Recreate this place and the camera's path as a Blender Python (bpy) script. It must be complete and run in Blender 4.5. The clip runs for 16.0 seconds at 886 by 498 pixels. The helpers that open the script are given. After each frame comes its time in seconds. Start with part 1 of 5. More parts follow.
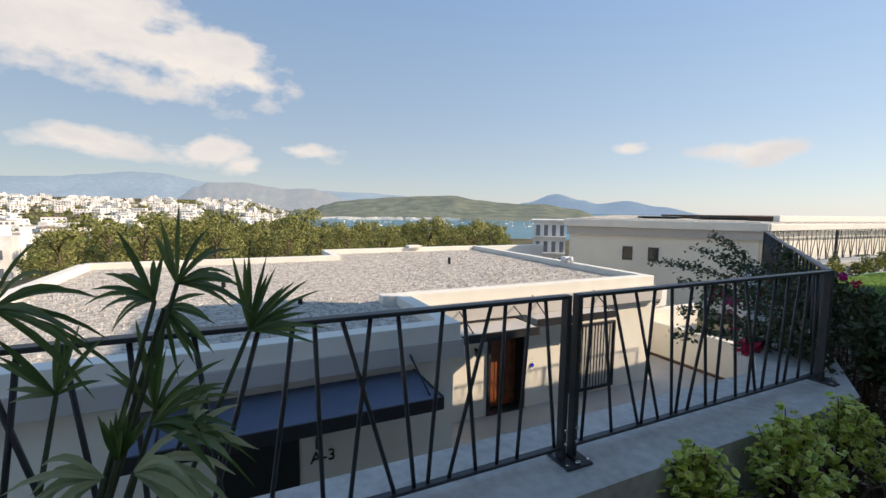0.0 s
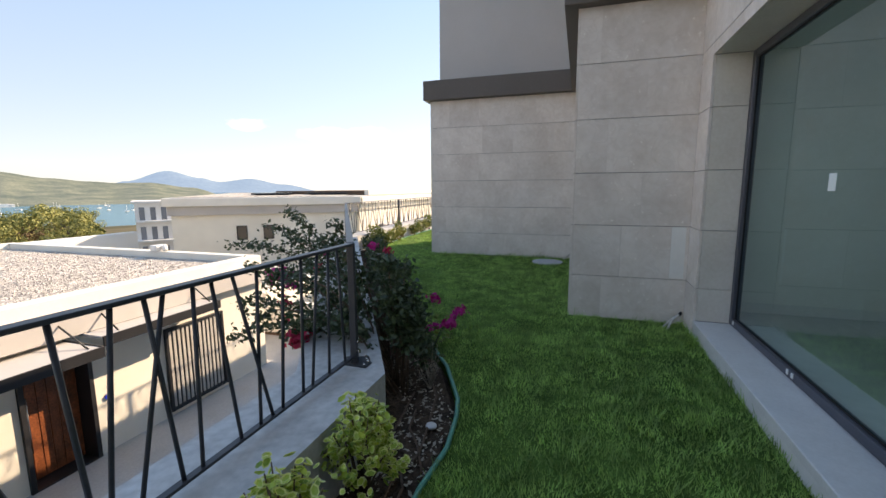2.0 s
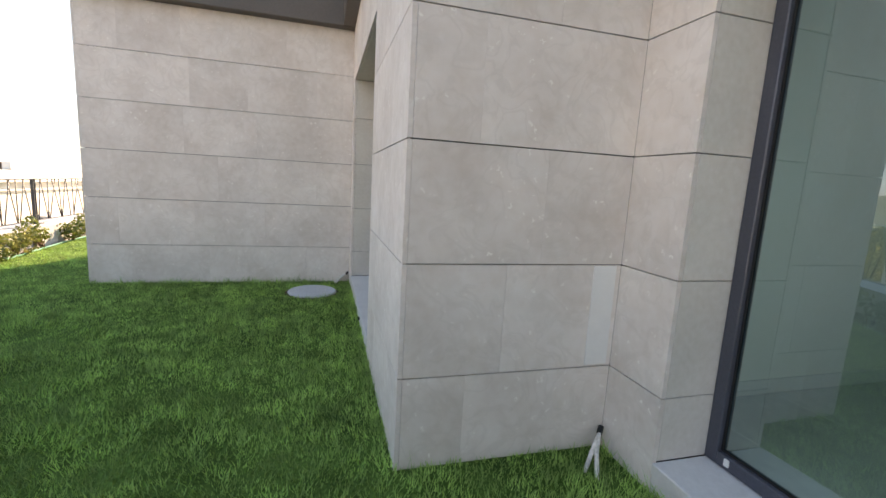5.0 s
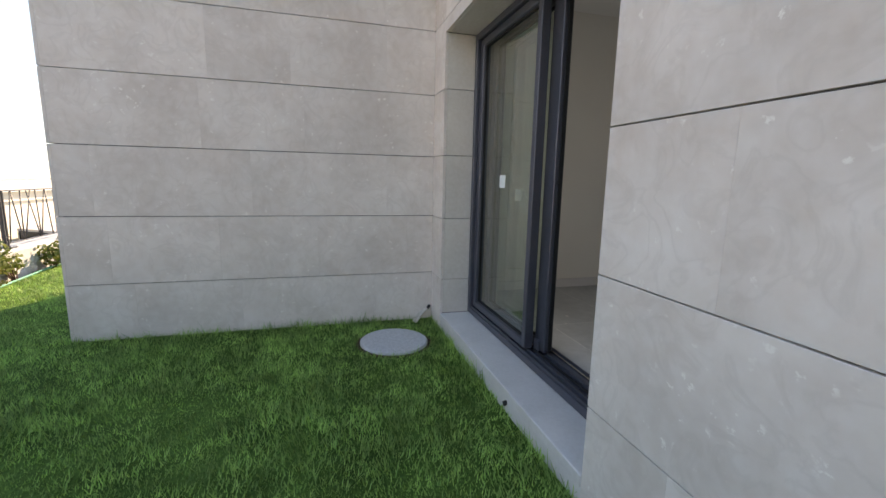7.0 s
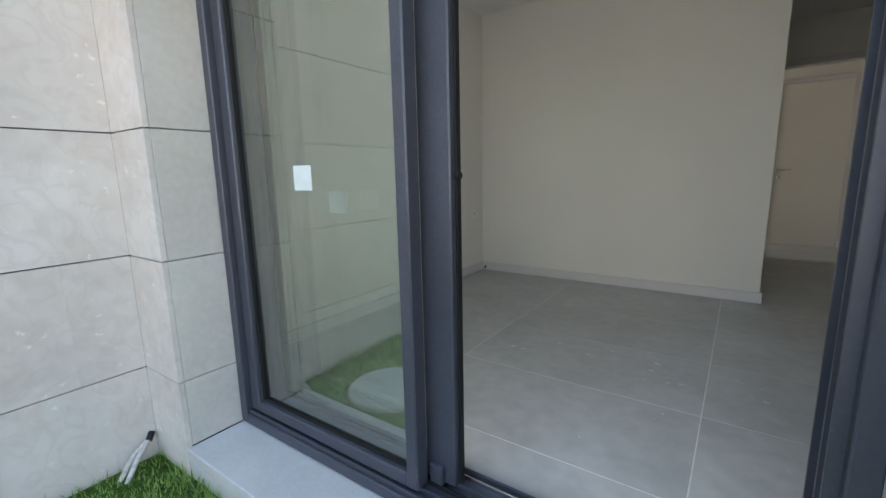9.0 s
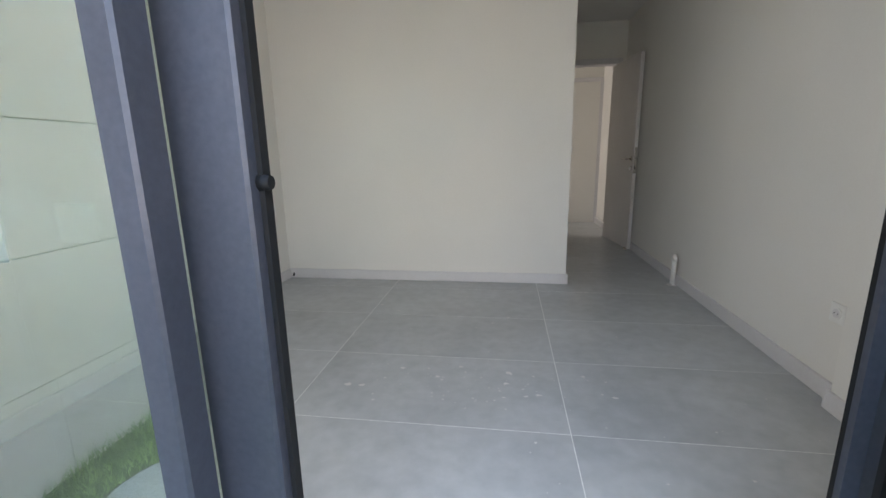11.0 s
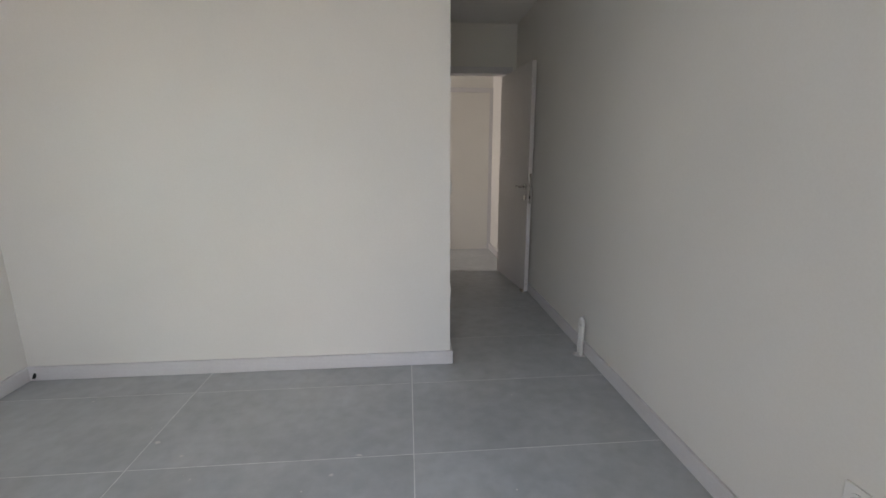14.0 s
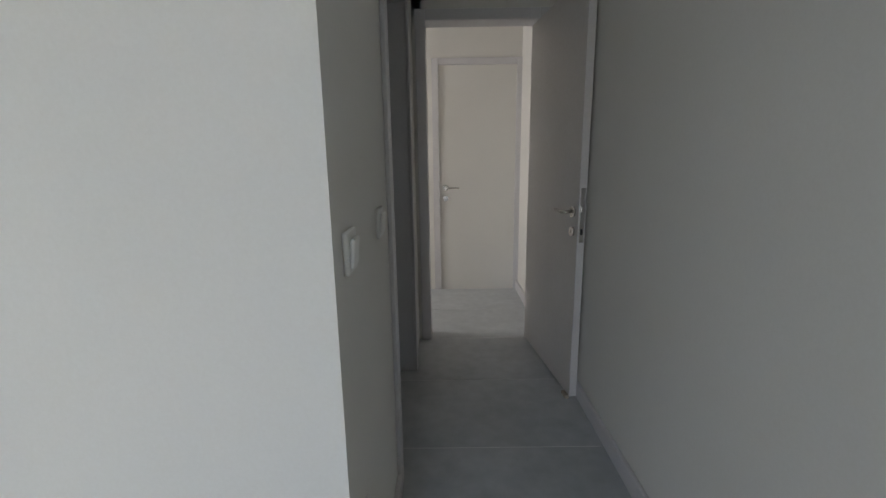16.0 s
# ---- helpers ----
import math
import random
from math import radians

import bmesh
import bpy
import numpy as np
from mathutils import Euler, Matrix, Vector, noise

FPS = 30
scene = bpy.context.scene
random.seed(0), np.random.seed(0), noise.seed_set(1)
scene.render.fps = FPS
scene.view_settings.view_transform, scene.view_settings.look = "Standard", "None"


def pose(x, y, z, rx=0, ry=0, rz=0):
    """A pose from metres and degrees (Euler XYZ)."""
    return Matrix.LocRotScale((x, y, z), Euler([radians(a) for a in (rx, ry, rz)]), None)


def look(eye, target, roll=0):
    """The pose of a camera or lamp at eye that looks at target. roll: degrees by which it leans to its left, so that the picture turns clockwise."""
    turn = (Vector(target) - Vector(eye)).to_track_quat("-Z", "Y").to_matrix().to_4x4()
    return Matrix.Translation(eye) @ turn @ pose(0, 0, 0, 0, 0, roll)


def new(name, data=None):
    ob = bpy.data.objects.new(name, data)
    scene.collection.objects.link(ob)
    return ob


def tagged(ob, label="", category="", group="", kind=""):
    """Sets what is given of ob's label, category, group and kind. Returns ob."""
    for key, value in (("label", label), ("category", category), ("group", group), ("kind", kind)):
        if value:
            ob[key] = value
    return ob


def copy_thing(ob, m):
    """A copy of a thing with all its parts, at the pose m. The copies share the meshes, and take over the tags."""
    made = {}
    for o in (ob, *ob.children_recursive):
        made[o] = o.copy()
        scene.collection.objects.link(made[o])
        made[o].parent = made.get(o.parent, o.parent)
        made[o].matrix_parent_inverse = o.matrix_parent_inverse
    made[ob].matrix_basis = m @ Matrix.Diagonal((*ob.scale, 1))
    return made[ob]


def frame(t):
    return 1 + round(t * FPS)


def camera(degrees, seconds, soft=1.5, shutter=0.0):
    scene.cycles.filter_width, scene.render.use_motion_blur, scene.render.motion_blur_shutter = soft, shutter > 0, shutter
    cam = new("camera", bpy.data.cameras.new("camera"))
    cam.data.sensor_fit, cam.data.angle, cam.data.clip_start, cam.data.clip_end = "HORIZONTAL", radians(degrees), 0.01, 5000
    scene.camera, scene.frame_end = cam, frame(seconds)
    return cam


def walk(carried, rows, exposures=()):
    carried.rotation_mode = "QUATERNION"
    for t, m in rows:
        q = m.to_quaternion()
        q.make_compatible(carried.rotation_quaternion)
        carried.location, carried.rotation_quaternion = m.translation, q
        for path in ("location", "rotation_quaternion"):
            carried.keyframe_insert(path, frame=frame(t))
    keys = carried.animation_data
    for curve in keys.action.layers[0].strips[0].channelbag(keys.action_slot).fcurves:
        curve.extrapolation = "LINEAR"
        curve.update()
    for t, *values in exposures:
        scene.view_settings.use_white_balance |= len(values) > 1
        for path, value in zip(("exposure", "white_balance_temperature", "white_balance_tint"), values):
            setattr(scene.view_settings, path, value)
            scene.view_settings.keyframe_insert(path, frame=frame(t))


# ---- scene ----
cam = camera(92.1, 16.0)
PATH = [
    (0, (-0.116, -0.126, 1.353), (0.734, 1.675, 1.164), 0.8),
    (0.5, (-0.068, -0.09, 1.335), (0.863, 1.669, 1.145), -0.5),
    (1, (0.219, -0.077, 1.307), (1.494, 1.448, 1.088), -0.2),
    (1.5, (0.604, -0.041, 1.284), (2.252, 1.065, 1.035), 1.4),
    (2, (1.011, 0.002, 1.311), (2.897, 0.604, 1.028), -0.3),
    (2.5, (1.468, -0.015, 1.291), (3.444, 0.056, 0.99), 0.5),
    (3, (1.863, 0.04, 1.291), (3.814, -0.292, 1.003), 1.2),
    (3.5, (2.29, 0.098, 1.299), (4.165, -0.534, 1.01), 0.6),
    (4, (2.741, 0.118, 1.301), (4.607, -0.543, 1.018), 1.7),
    (4.5, (3.183, 0.225, 1.298), (5.049, -0.433, 1.008), 2.2),
    (5, (3.624, 0.369, 1.276), (5.527, -0.169, 0.977), 3.2),
    (7.5, (5.627, 1.013, 1.267), (7.514, 0.437, 0.934), 0.2),
    (8, (6.014, 1.015, 1.277), (7.796, 0.171, 0.946), 0.9),
    (8.5, (6.422, 0.966, 1.281), (7.906, -0.33, 0.939), -1.0),
    (9, (6.688, 0.743, 1.263), (7.816, -0.871, 0.912), -1.2),
    (9.5, (6.873, 0.55, 1.267), (7.594, -1.278, 0.894), -0.1),
    (10, (7.02, 0.376, 1.286), (7.379, -1.554, 0.903), -0.9),
    (10.2, (7.051, 0.386, 1.31), (7.316, -1.557, 0.917), -0.8),
    (12.3, (6.951, -0.082, 1.244), (7.28, -1.994, 0.761), -1.5),
    (12.5, (6.953, -0.126, 1.26), (7.194, -2.05, 0.77), -0.9),
    (13, (6.942, -0.279, 1.386), (6.997, -2.223, 0.917), 0.0),
    (13.5, (6.9, -0.471, 1.451), (6.79, -2.419, 1.012), -0.3),
    (14, (6.758, -0.816, 1.479), (6.596, -2.764, 1.058), -0.1),
    (14.5, (6.618, -1.212, 1.463), (6.452, -3.163, 1.054), -0.8),
    (15, (6.527, -1.669, 1.449), (6.325, -3.619, 1.049), -0.6),
    (15.5, (6.377, -2.099, 1.477), (6.273, -4.053, 1.063), -0.8),
    (16, (6.316, -2.571, 1.475), (6.327, -4.529, 1.065), -0.8),
]
EXPO = [(0, 0.8, 7150, 13), (1.0, 1.04, 7400, 14), (2.0, 1.46, 7900, 17), (3.0, 1.86, 8150, 16), (4.2, 2.24, 8600, 17), (5.0, 2.22, 8900, 20), (7.5, 1.95, 8100, 17), (8.0, 2.6, 8000, 14), (8.5, 2.68, 7900, 13), (9.0, 2.86, 7700, 13), (9.5, 3.2, 7600, 10), (10.2, 3.58, 7500, 13), (12.5, 3.66, 7600, 20), (14.0, 3.68, 7500, 20), (16.0, 3.78, 6950, 15)]
walk(cam, [(t, look(eye, target, roll)) for t, eye, target, roll in PATH], EXPO)

# ---------------------------------------------------------------- world, sun
SUN_EL, SUN_PLAN = radians(29), Vector((0.857, -0.514))   # towards the sun
SKY = 0.15
world = bpy.data.worlds.new("world")
scene.world = world
world.use_nodes = True
wn, wl = world.node_tree.nodes, world.node_tree.links
bg = wn["Background"]
sky = wn.new("ShaderNodeTexSky")
sky.sky_type, sky.sun_disc = "NISHITA", False
sky.sun_elevation, sky.sun_rotation = SUN_EL, math.atan2(SUN_PLAN.x, SUN_PLAN.y)
sky.air_density, sky.dust_density, sky.ozone_density = 1.0, 0.15, 1.6
tc = wn.new("ShaderNodeTexCoord")


def wnode(kind, operation=None, **links):
    """A math node of the sky, fed by sockets or numbers."""
    nd = wn.new(kind)
    if operation:
        nd.operation = operation
    for key, val in links.items():
        k = int(key[1:])
        if isinstance(val, bpy.types.NodeSocket):
            wl.new(val, nd.inputs[k])
        else:
            nd.inputs[k].default_value = val
    return nd.outputs["Value"] if kind == "ShaderNodeVectorMath" and operation in ("DOT_PRODUCT", "LENGTH") else nd.outputs[0]


way = tc.outputs["Generated"]
# haze: thin over the whole sky, denser and paler near the horizon
sep = wn.new("ShaderNodeSeparateXYZ")
wl.new(way, sep.inputs[0])
veil = wn.new("ShaderNodeValToRGB")
veil.color_ramp.elements[0].position, veil.color_ramp.elements[0].color = 0.0, (1.95, 2.38, 2.85, 1)
veil.color_ramp.elements[1].position, veil.color_ramp.elements[1].color = 0.5, (0.95, 1.75, 3.1, 1)
mid = veil.color_ramp.elements.new(0.17)
mid.color = (1.55, 2.15, 2.95, 1)
wl.new(sep.outputs["Z"], veil.inputs["Fac"])
# forward scatter: the sky is paler on the sun's side
flank = wnode("ShaderNodeVectorMath", "DOT_PRODUCT", _0=way, _1=(SUN_PLAN.x, SUN_PLAN.y, 0.0))
side_gain = wn.new("ShaderNodeMapRange")
side_gain.inputs["From Min"].default_value, side_gain.inputs["From Max"].default_value = -0.8, 0.8
side_gain.inputs["To Min"].default_value, side_gain.inputs["To Max"].default_value = 0.74, 1.04
wl.new(flank, side_gain.inputs["Value"])
haze = wn.new("ShaderNodeMix")
haze.data_type = "RGBA"
haze.inputs[0].default_value = 0.84
wl.new(sky.outputs["Color"], haze.inputs[6])
wl.new(veil.outputs["Color"], haze.inputs[7])
# a few cumulus clouds: soft ellipses broken up by noise
puff = wn.new("ShaderNodeTexNoise")
puff.inputs["Scale"].default_value, puff.inputs["Detail"].default_value, puff.inputs["Roughness"].default_value = 8.0, 10, 0.56
stretch = wnode("ShaderNodeVectorMath", "MULTIPLY", _0=way, _1=(1.0, 1.0, 1.9))
wl.new(stretch, puff.inputs["Vector"])
mass = None
for centre, wide, tall, dense in (((-0.27, 0.92, 0.31), 0.20, 0.085, 1.0), ((-0.07, 0.95, 0.268), 0.16, 0.065, 1.0), ((0.02, 0.965, 0.25), 0.07, 0.035, 0.9), ((-0.246, 0.963, 0.109), 0.07, 0.022, 0.55),
                                  ((-0.05, 0.994, 0.108), 0.07, 0.030, 0.7), ((0.01, 0.994, 0.085), 0.05, 0.02, 0.6), ((0.129, 0.984, 0.12), 0.06, 0.014, 0.5), ((0.738, 0.663, 0.13), 0.03, 0.010, 0.5), ((0.86, 0.497, 0.115), 0.05, 0.016, 0.5),
                                  ((-0.9, 0.3, 0.3), 0.3, 0.09, 0.8), ((0.2, -0.9, 0.35), 0.3, 0.09, 0.8)):
    c = Vector(centre).normalized()
    side = Vector((c.y, -c.x, 0)).normalized()
    off = wnode("ShaderNodeVectorMath", "SUBTRACT", _0=way, _1=tuple(c))
    u = wnode("ShaderNodeVectorMath", "DOT_PRODUCT", _0=off, _1=tuple(side / wide))
    v = wnode("ShaderNodeVectorMath", "DOT_PRODUCT", _0=off, _1=tuple(c.cross(side) * (1 / tall)))
    far = wnode("ShaderNodeVectorMath", "DOT_PRODUCT", _0=off, _1=tuple(c * 3))
    com = wn.new("ShaderNodeCombineXYZ")
    for k, val in enumerate((u, v, far)):
        wl.new(val, com.inputs[k])
    out = wnode("ShaderNodeVectorMath", "LENGTH", _0=com.outputs[0])
    lump = wnode("ShaderNodeMath", "MULTIPLY", _0=wnode("ShaderNodeMath", "SUBTRACT", _0=1.0, _1=out), _1=dense)
    mass = lump if mass is None else wnode("ShaderNodeMath", "MAXIMUM", _0=mass, _1=lump)
rag = wnode("ShaderNodeMath", "MULTIPLY_ADD", _0=puff.outputs["Fac"], _1=3.0, _2=-1.22)
body = wnode("ShaderNodeMath", "ADD", _0=mass, _1=rag)
cr = wn.new("ShaderNodeValToRGB")
cr.color_ramp.elements[0].position, cr.color_ramp.elements[1].position = 0.1, 0.6
cr.color_ramp.elements[1].color = (0.93, 0.93, 0.93, 1)
wl.new(body, cr.inputs["Fac"])
cover = wnode("ShaderNodeMath", "MULTIPLY", _0=cr.outputs["Color"], _1=wnode("ShaderNodeMath", "GREATER_THAN", _0=mass, _1=-0.6))
tone = wn.new("ShaderNodeMix")
tone.data_type = "RGBA"
tone.inputs[6].default_value, tone.inputs[7].default_value = (3.5, 3.4, 3.3, 1), (2.75, 2.8, 2.95, 1)
wl.new(wnode("ShaderNodeMath", "MULTIPLY_ADD", _0=puff.outputs["Fac"], _1=3.0, _2=-1.1), tone.inputs[0])
cmix = wn.new("ShaderNodeMix")
cmix.data_type = "RGBA"
wl.new(cover, cmix.inputs[0])
scatter = wnode("ShaderNodeVectorMath", "SCALE", _0=haze.outputs[2], _3=side_gain.outputs["Result"])
wl.new(scatter, cmix.inputs[6])
wl.new(tone.outputs[2], cmix.inputs[7])
wl.new(cmix.outputs[2], bg.inputs["Color"])
bg.inputs["Strength"].default_value = SKY

sun_data = bpy.data.lights.new("sun", "SUN")
sun_data.energy, sun_data.angle, sun_data.color = 3.6, radians(0.6), (1.0, 0.87, 0.7)
sun = new("sun", sun_data)
sun.matrix_world = look((SUN_PLAN.x * 60, SUN_PLAN.y * 60, 60 * math.tan(SUN_EL)), (0, 0, 0))


# ---------------------------------------------------------------- materials
def material(name, color, rough=0.7, metal=0.0, spread=0.12, scale=6.0, fine=80.0, bump=0.1, each=0.0, tint=None, dist=0.01, spec=0.4):
    """Colour varied at two scales, with fine relief; each: how much single pieces differ."""
    m = bpy.data.materials.new(name)
    m.use_nodes = True
    n, l = m.node_tree.nodes, m.node_tree.links
    b = n["Principled BSDF"]
    b.inputs["Roughness"].default_value, b.inputs["Metallic"].default_value = rough, metal
    b.inputs["Specular IOR Level"].default_value = spec
    co = n.new("ShaderNodeTexCoord")
    big, small = n.new("ShaderNodeTexNoise"), n.new("ShaderNodeTexNoise")
    big.inputs["Scale"].default_value, big.inputs["Detail"].default_value = scale, 6
    small.inputs["Scale"].default_value, small.inputs["Detail"].default_value = fine, 4
    info = n.new("ShaderNodeObjectInfo")
    off = n.new("ShaderNodeVectorMath")
    off.operation = "ADD"
    mul = n.new("ShaderNodeVectorMath")
    mul.operation = "SCALE"
    mul.inputs[0].default_value = (31, 17, 23)
    l.new(info.outputs["Random"], mul.inputs["Scale"])
    l.new(co.outputs["Object"], off.inputs[0])
    l.new(mul.outputs[0], off.inputs[1])
    l.new(off.outputs[0], big.inputs["Vector"])
    l.new(off.outputs[0], small.inputs["Vector"])
    c = Vector(color)
    lo, hi = c * (1 - spread), c * (1 + spread)
    if tint:
        hi = Vector(tint)
    ramp = n.new("ShaderNodeValToRGB")
    ramp.color_ramp.elements[0].position, ramp.color_ramp.elements[1].position = 0.3, 0.7
    ramp.color_ramp.elements[0].color, ramp.color_ramp.elements[1].color = (*lo, 1), (*hi, 1)
    l.new(big.outputs["Fac"], ramp.inputs["Fac"])
    mix = n.new("ShaderNodeMix")
    mix.data_type, mix.blend_type = "RGBA", "OVERLAY"
    mix.inputs[0].default_value = min(1.0, spread * 2.5)
    l.new(ramp.outputs["Color"], mix.inputs[6])
    l.new(small.outputs["Fac"], mix.inputs[7])
    out = mix.outputs[2]
    if each:
        hsv = n.new("ShaderNodeHueSaturation")
        rng = n.new("ShaderNodeMapRange")
        rng.inputs["To Min"].default_value, rng.inputs["To Max"].default_value = 1 - each, 1 + each
        l.new(info.outputs["Random"], rng.inputs["Value"])
        l.new(rng.outputs["Result"], hsv.inputs["Value"])
        l.new(out, hsv.inputs["Color"])
        out = hsv.outputs["Color"]
    l.new(out, b.inputs["Base Color"])
    if bump:
        bp = n.new("ShaderNodeBump")
        bp.inputs["Strength"].default_value, bp.inputs["Distance"].default_value = bump, dist
        l.new(small.outputs["Fac"], bp.inputs["Height"])
        l.new(bp.outputs["Normal"], b.inputs["Normal"])
    return m


def leaf_material(name, color, tip, rough=0.5):
    m = bpy.data.materials.new(name)
    m.use_nodes = True
    n, l = m.node_tree.nodes, m.node_tree.links
    b = n["Principled BSDF"]
    b.inputs["Roughness"].default_value = rough
    g = n.new("ShaderNodeNewGeometry")
    ramp = n.new("ShaderNodeValToRGB")
    ramp.color_ramp.elements[0].color, ramp.color_ramp.elements[1].color = (*color, 1), (*tip, 1)
    l.new(g.outputs["Random Per Island"], ramp.inputs["Fac"])
    l.new(ramp.outputs["Color"], b.inputs["Base Color"])
    tr = n.new("ShaderNodeBsdfTranslucent")
    l.new(ramp.outputs["Color"], tr.inputs["Color"])
    mx = n.new("ShaderNodeMixShader")
    mx.inputs[0].default_value = 0.25
    l.new(b.outputs[0], mx.inputs[1])
    l.new(tr.outputs[0], mx.inputs[2])
    l.new(mx.outputs[0], n["Material Output"].inputs["Surface"])
    return m


def glass_material(name, sheen=(0.72, 0.93, 1.0), tint=(0.42, 0.68, 0.74), ior=3.1):
    """Coated double glazing: clear through, mirror-like by angle."""
    m = bpy.data.materials.new(name)
    m.use_nodes = True
    n, l = m.node_tree.nodes, m.node_tree.links
    n.remove(n["Principled BSDF"])
    t, g, f, x = n.new("ShaderNodeBsdfTransparent"), n.new("ShaderNodeBsdfGlossy"), n.new("ShaderNodeFresnel"), n.new("ShaderNodeMixShader")
    t.inputs["Color"].default_value = (*tint, 1)
    g.inputs["Color"].default_value = (*sheen, 1)
    g.inputs["Roughness"].default_value = 0.0
    f.inputs["IOR"].default_value = ior
    l.new(f.outputs[0], x.inputs[0])
    l.new(t.outputs[0], x.inputs[1])
    l.new(g.outputs[0], x.inputs[2])
    l.new(x.outputs[0], n["Material Output"].inputs["Surface"])
    return m


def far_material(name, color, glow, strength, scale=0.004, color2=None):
    """Distant land: ground colour plus an even emission that paints in kilometres of haze."""
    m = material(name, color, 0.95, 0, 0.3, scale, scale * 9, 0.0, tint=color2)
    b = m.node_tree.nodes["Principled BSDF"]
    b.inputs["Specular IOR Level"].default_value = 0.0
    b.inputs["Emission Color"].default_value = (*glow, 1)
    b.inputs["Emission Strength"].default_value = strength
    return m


STONE = material("limestone", (0.68, 0.61, 0.55), 0.62, 0, 0.085, 2.6, 17, 0.10, each=0.035, tint=(0.76, 0.70, 0.645))
# pale fossil flecks and soft wandering veins in the limestone
_n, _l = STONE.node_tree.nodes, STONE.node_tree.links
_b = _n["Principled BSDF"]
_src = _b.inputs["Base Color"].links[0].from_socket
_vec = _n["Noise Texture"].inputs["Vector"].links[0].from_socket
_vo, _vn, _va = _n.new("ShaderNodeTexVoronoi"), _n.new("ShaderNodeTexNoise"), _n.new("ShaderNodeTexNoise")
_vo.inputs["Scale"].default_value = 21
_vn.inputs["Scale"].default_value, _vn.inputs["Detail"].default_value, _vn.inputs["Distortion"].default_value = 6, 6, 1.2
_va.inputs["Scale"].default_value, _va.inputs["Detail"].default_value = 60, 3
_wv = _n.new("ShaderNodeVectorMath")
_wv.operation = "MULTIPLY_ADD"
_wv.inputs[1].default_value = (0.05, 0.05, 0.05)
_l.new(_va.outputs["Color"], _wv.inputs[0])
_l.new(_vec, _wv.inputs[2])
_l.new(_vec, _va.inputs["Vector"])
_l.new(_wv.outputs[0], _vo.inputs["Vector"])
_l.new(_vec, _vn.inputs["Vector"])
_fl, _fm, _fx = _n.new("ShaderNodeMapRange"), _n.new("ShaderNodeMapRange"), _n.new("ShaderNodeMath")
_fl.inputs["From Min"].default_value, _fl.inputs["From Max"].default_value, _fl.inputs["To Min"].default_value, _fl.inputs["To Max"].default_value = 0.12, 0.24, 1.0, 0.0
_fm.inputs["From Min"].default_value, _fm.inputs["From Max"].default_value = 0.52, 0.62
_l.new(_vo.outputs["Distance"], _fl.inputs["Value"])
_l.new(_vn.outputs["Fac"], _fm.inputs["Value"])
_fx.operation = "MULTIPLY"
_l.new(_fl.outputs[0], _fx.inputs[0])
_l.new(_fm.outputs[0], _fx.inputs[1])
_vr = _n.new("ShaderNodeValToRGB")
for _p, _c in ((0.45, 0.0), (0.5, 0.24), (0.55, 0.0)):
    _e = _vr.color_ramp.elements.new(_p)
    _e.color = (_c, _c, _c, 1)
_vr.color_ramp.elements[0].color = _vr.color_ramp.elements[-1].color = (0, 0, 0, 1)
_l.new(_vn.outputs["Fac"], _vr.inputs["Fac"])
_m1, _m2 = _n.new("ShaderNodeMix"), _n.new("ShaderNodeMix")
_m1.data_type = _m2.data_type = "RGBA"
_m1.inputs[7].default_value, _m2.inputs[7].default_value = (0.52, 0.465, 0.41, 1), (0.83, 0.79, 0.73, 1)
_l.new(_vr.outputs["Color"], _m1.inputs[0])
_l.new(_src, _m1.inputs[6])
_l.new(_fx.outputs[0], _m2.inputs[0])
_l.new(_m1.outputs[2], _m2.inputs[6])
_l.new(_m2.outputs[2], _b.inputs["Base Color"])
REVEAL = material("limestone_smooth", (0.64, 0.60, 0.54), 0.6, 0, 0.07, 3, 40, 0.06, each=0.04)
JOINT = material("dark_joint", (0.07, 0.065, 0.06), 0.9, 0, 0.1, 20, 90, 0.1)
SILL = material("sill_stone", (0.62, 0.60, 0.58), 0.55, 0, 0.06, 5, 60, 0.06)
STUCCO = material("stucco", (0.47, 0.45, 0.43), 0.85, 0, 0.05, 1.2, 120, 0.15)
FASCIA = material("fascia_grey_brown", (0.115, 0.1, 0.09), 0.55, 0, 0.07, 1.5, 60, 0.05)
PLASTER = material("plaster_warm_white", (0.72, 0.695, 0.65), 0.8, 0, 0.035, 1.1, 140, 0.06, dist=0.004)
CEIL = material("ceiling_white", (0.75, 0.74, 0.72), 0.85, 0, 0.03, 1.4, 120, 0.05)
TRIM = material("trim_white", (0.62, 0.60, 0.60), 0.45, 0, 0.04, 3, 90, 0.03)
DOORPAINT = material("door_paint", (0.56, 0.53, 0.51), 0.4, 0, 0.04, 2, 70, 0.02)
TILE = material("floor_tile", (0.40, 0.415, 0.42), 0.32, 0, 0.08, 1.9, 14, 0.03, each=0.03, tint=(0.465, 0.48, 0.485))
GROUT = material("grout", (0.74, 0.74, 0.72), 0.9, 0, 0.1, 30, 90, 0.1)
ALU = material("anthracite_frame", (0.085, 0.09, 0.112), 0.36, 0.3, 0.08, 4, 90, 0.03)
RUBBER = material("gasket", (0.012, 0.012, 0.013), 0.7, 0, 0.05, 20, 90, 0)
CHROME = material("satin_metal", (0.6, 0.58, 0.55), 0.25, 1.0, 0.05, 20, 90, 0.02)
PLASTIC = material("white_plastic", (0.74, 0.73, 0.70), 0.35, 0, 0.02, 20, 90, 0)
SOCKET_DARK = material("socket_hole", (0.03, 0.03, 0.03), 0.6, 0, 0.02, 20, 90, 0)
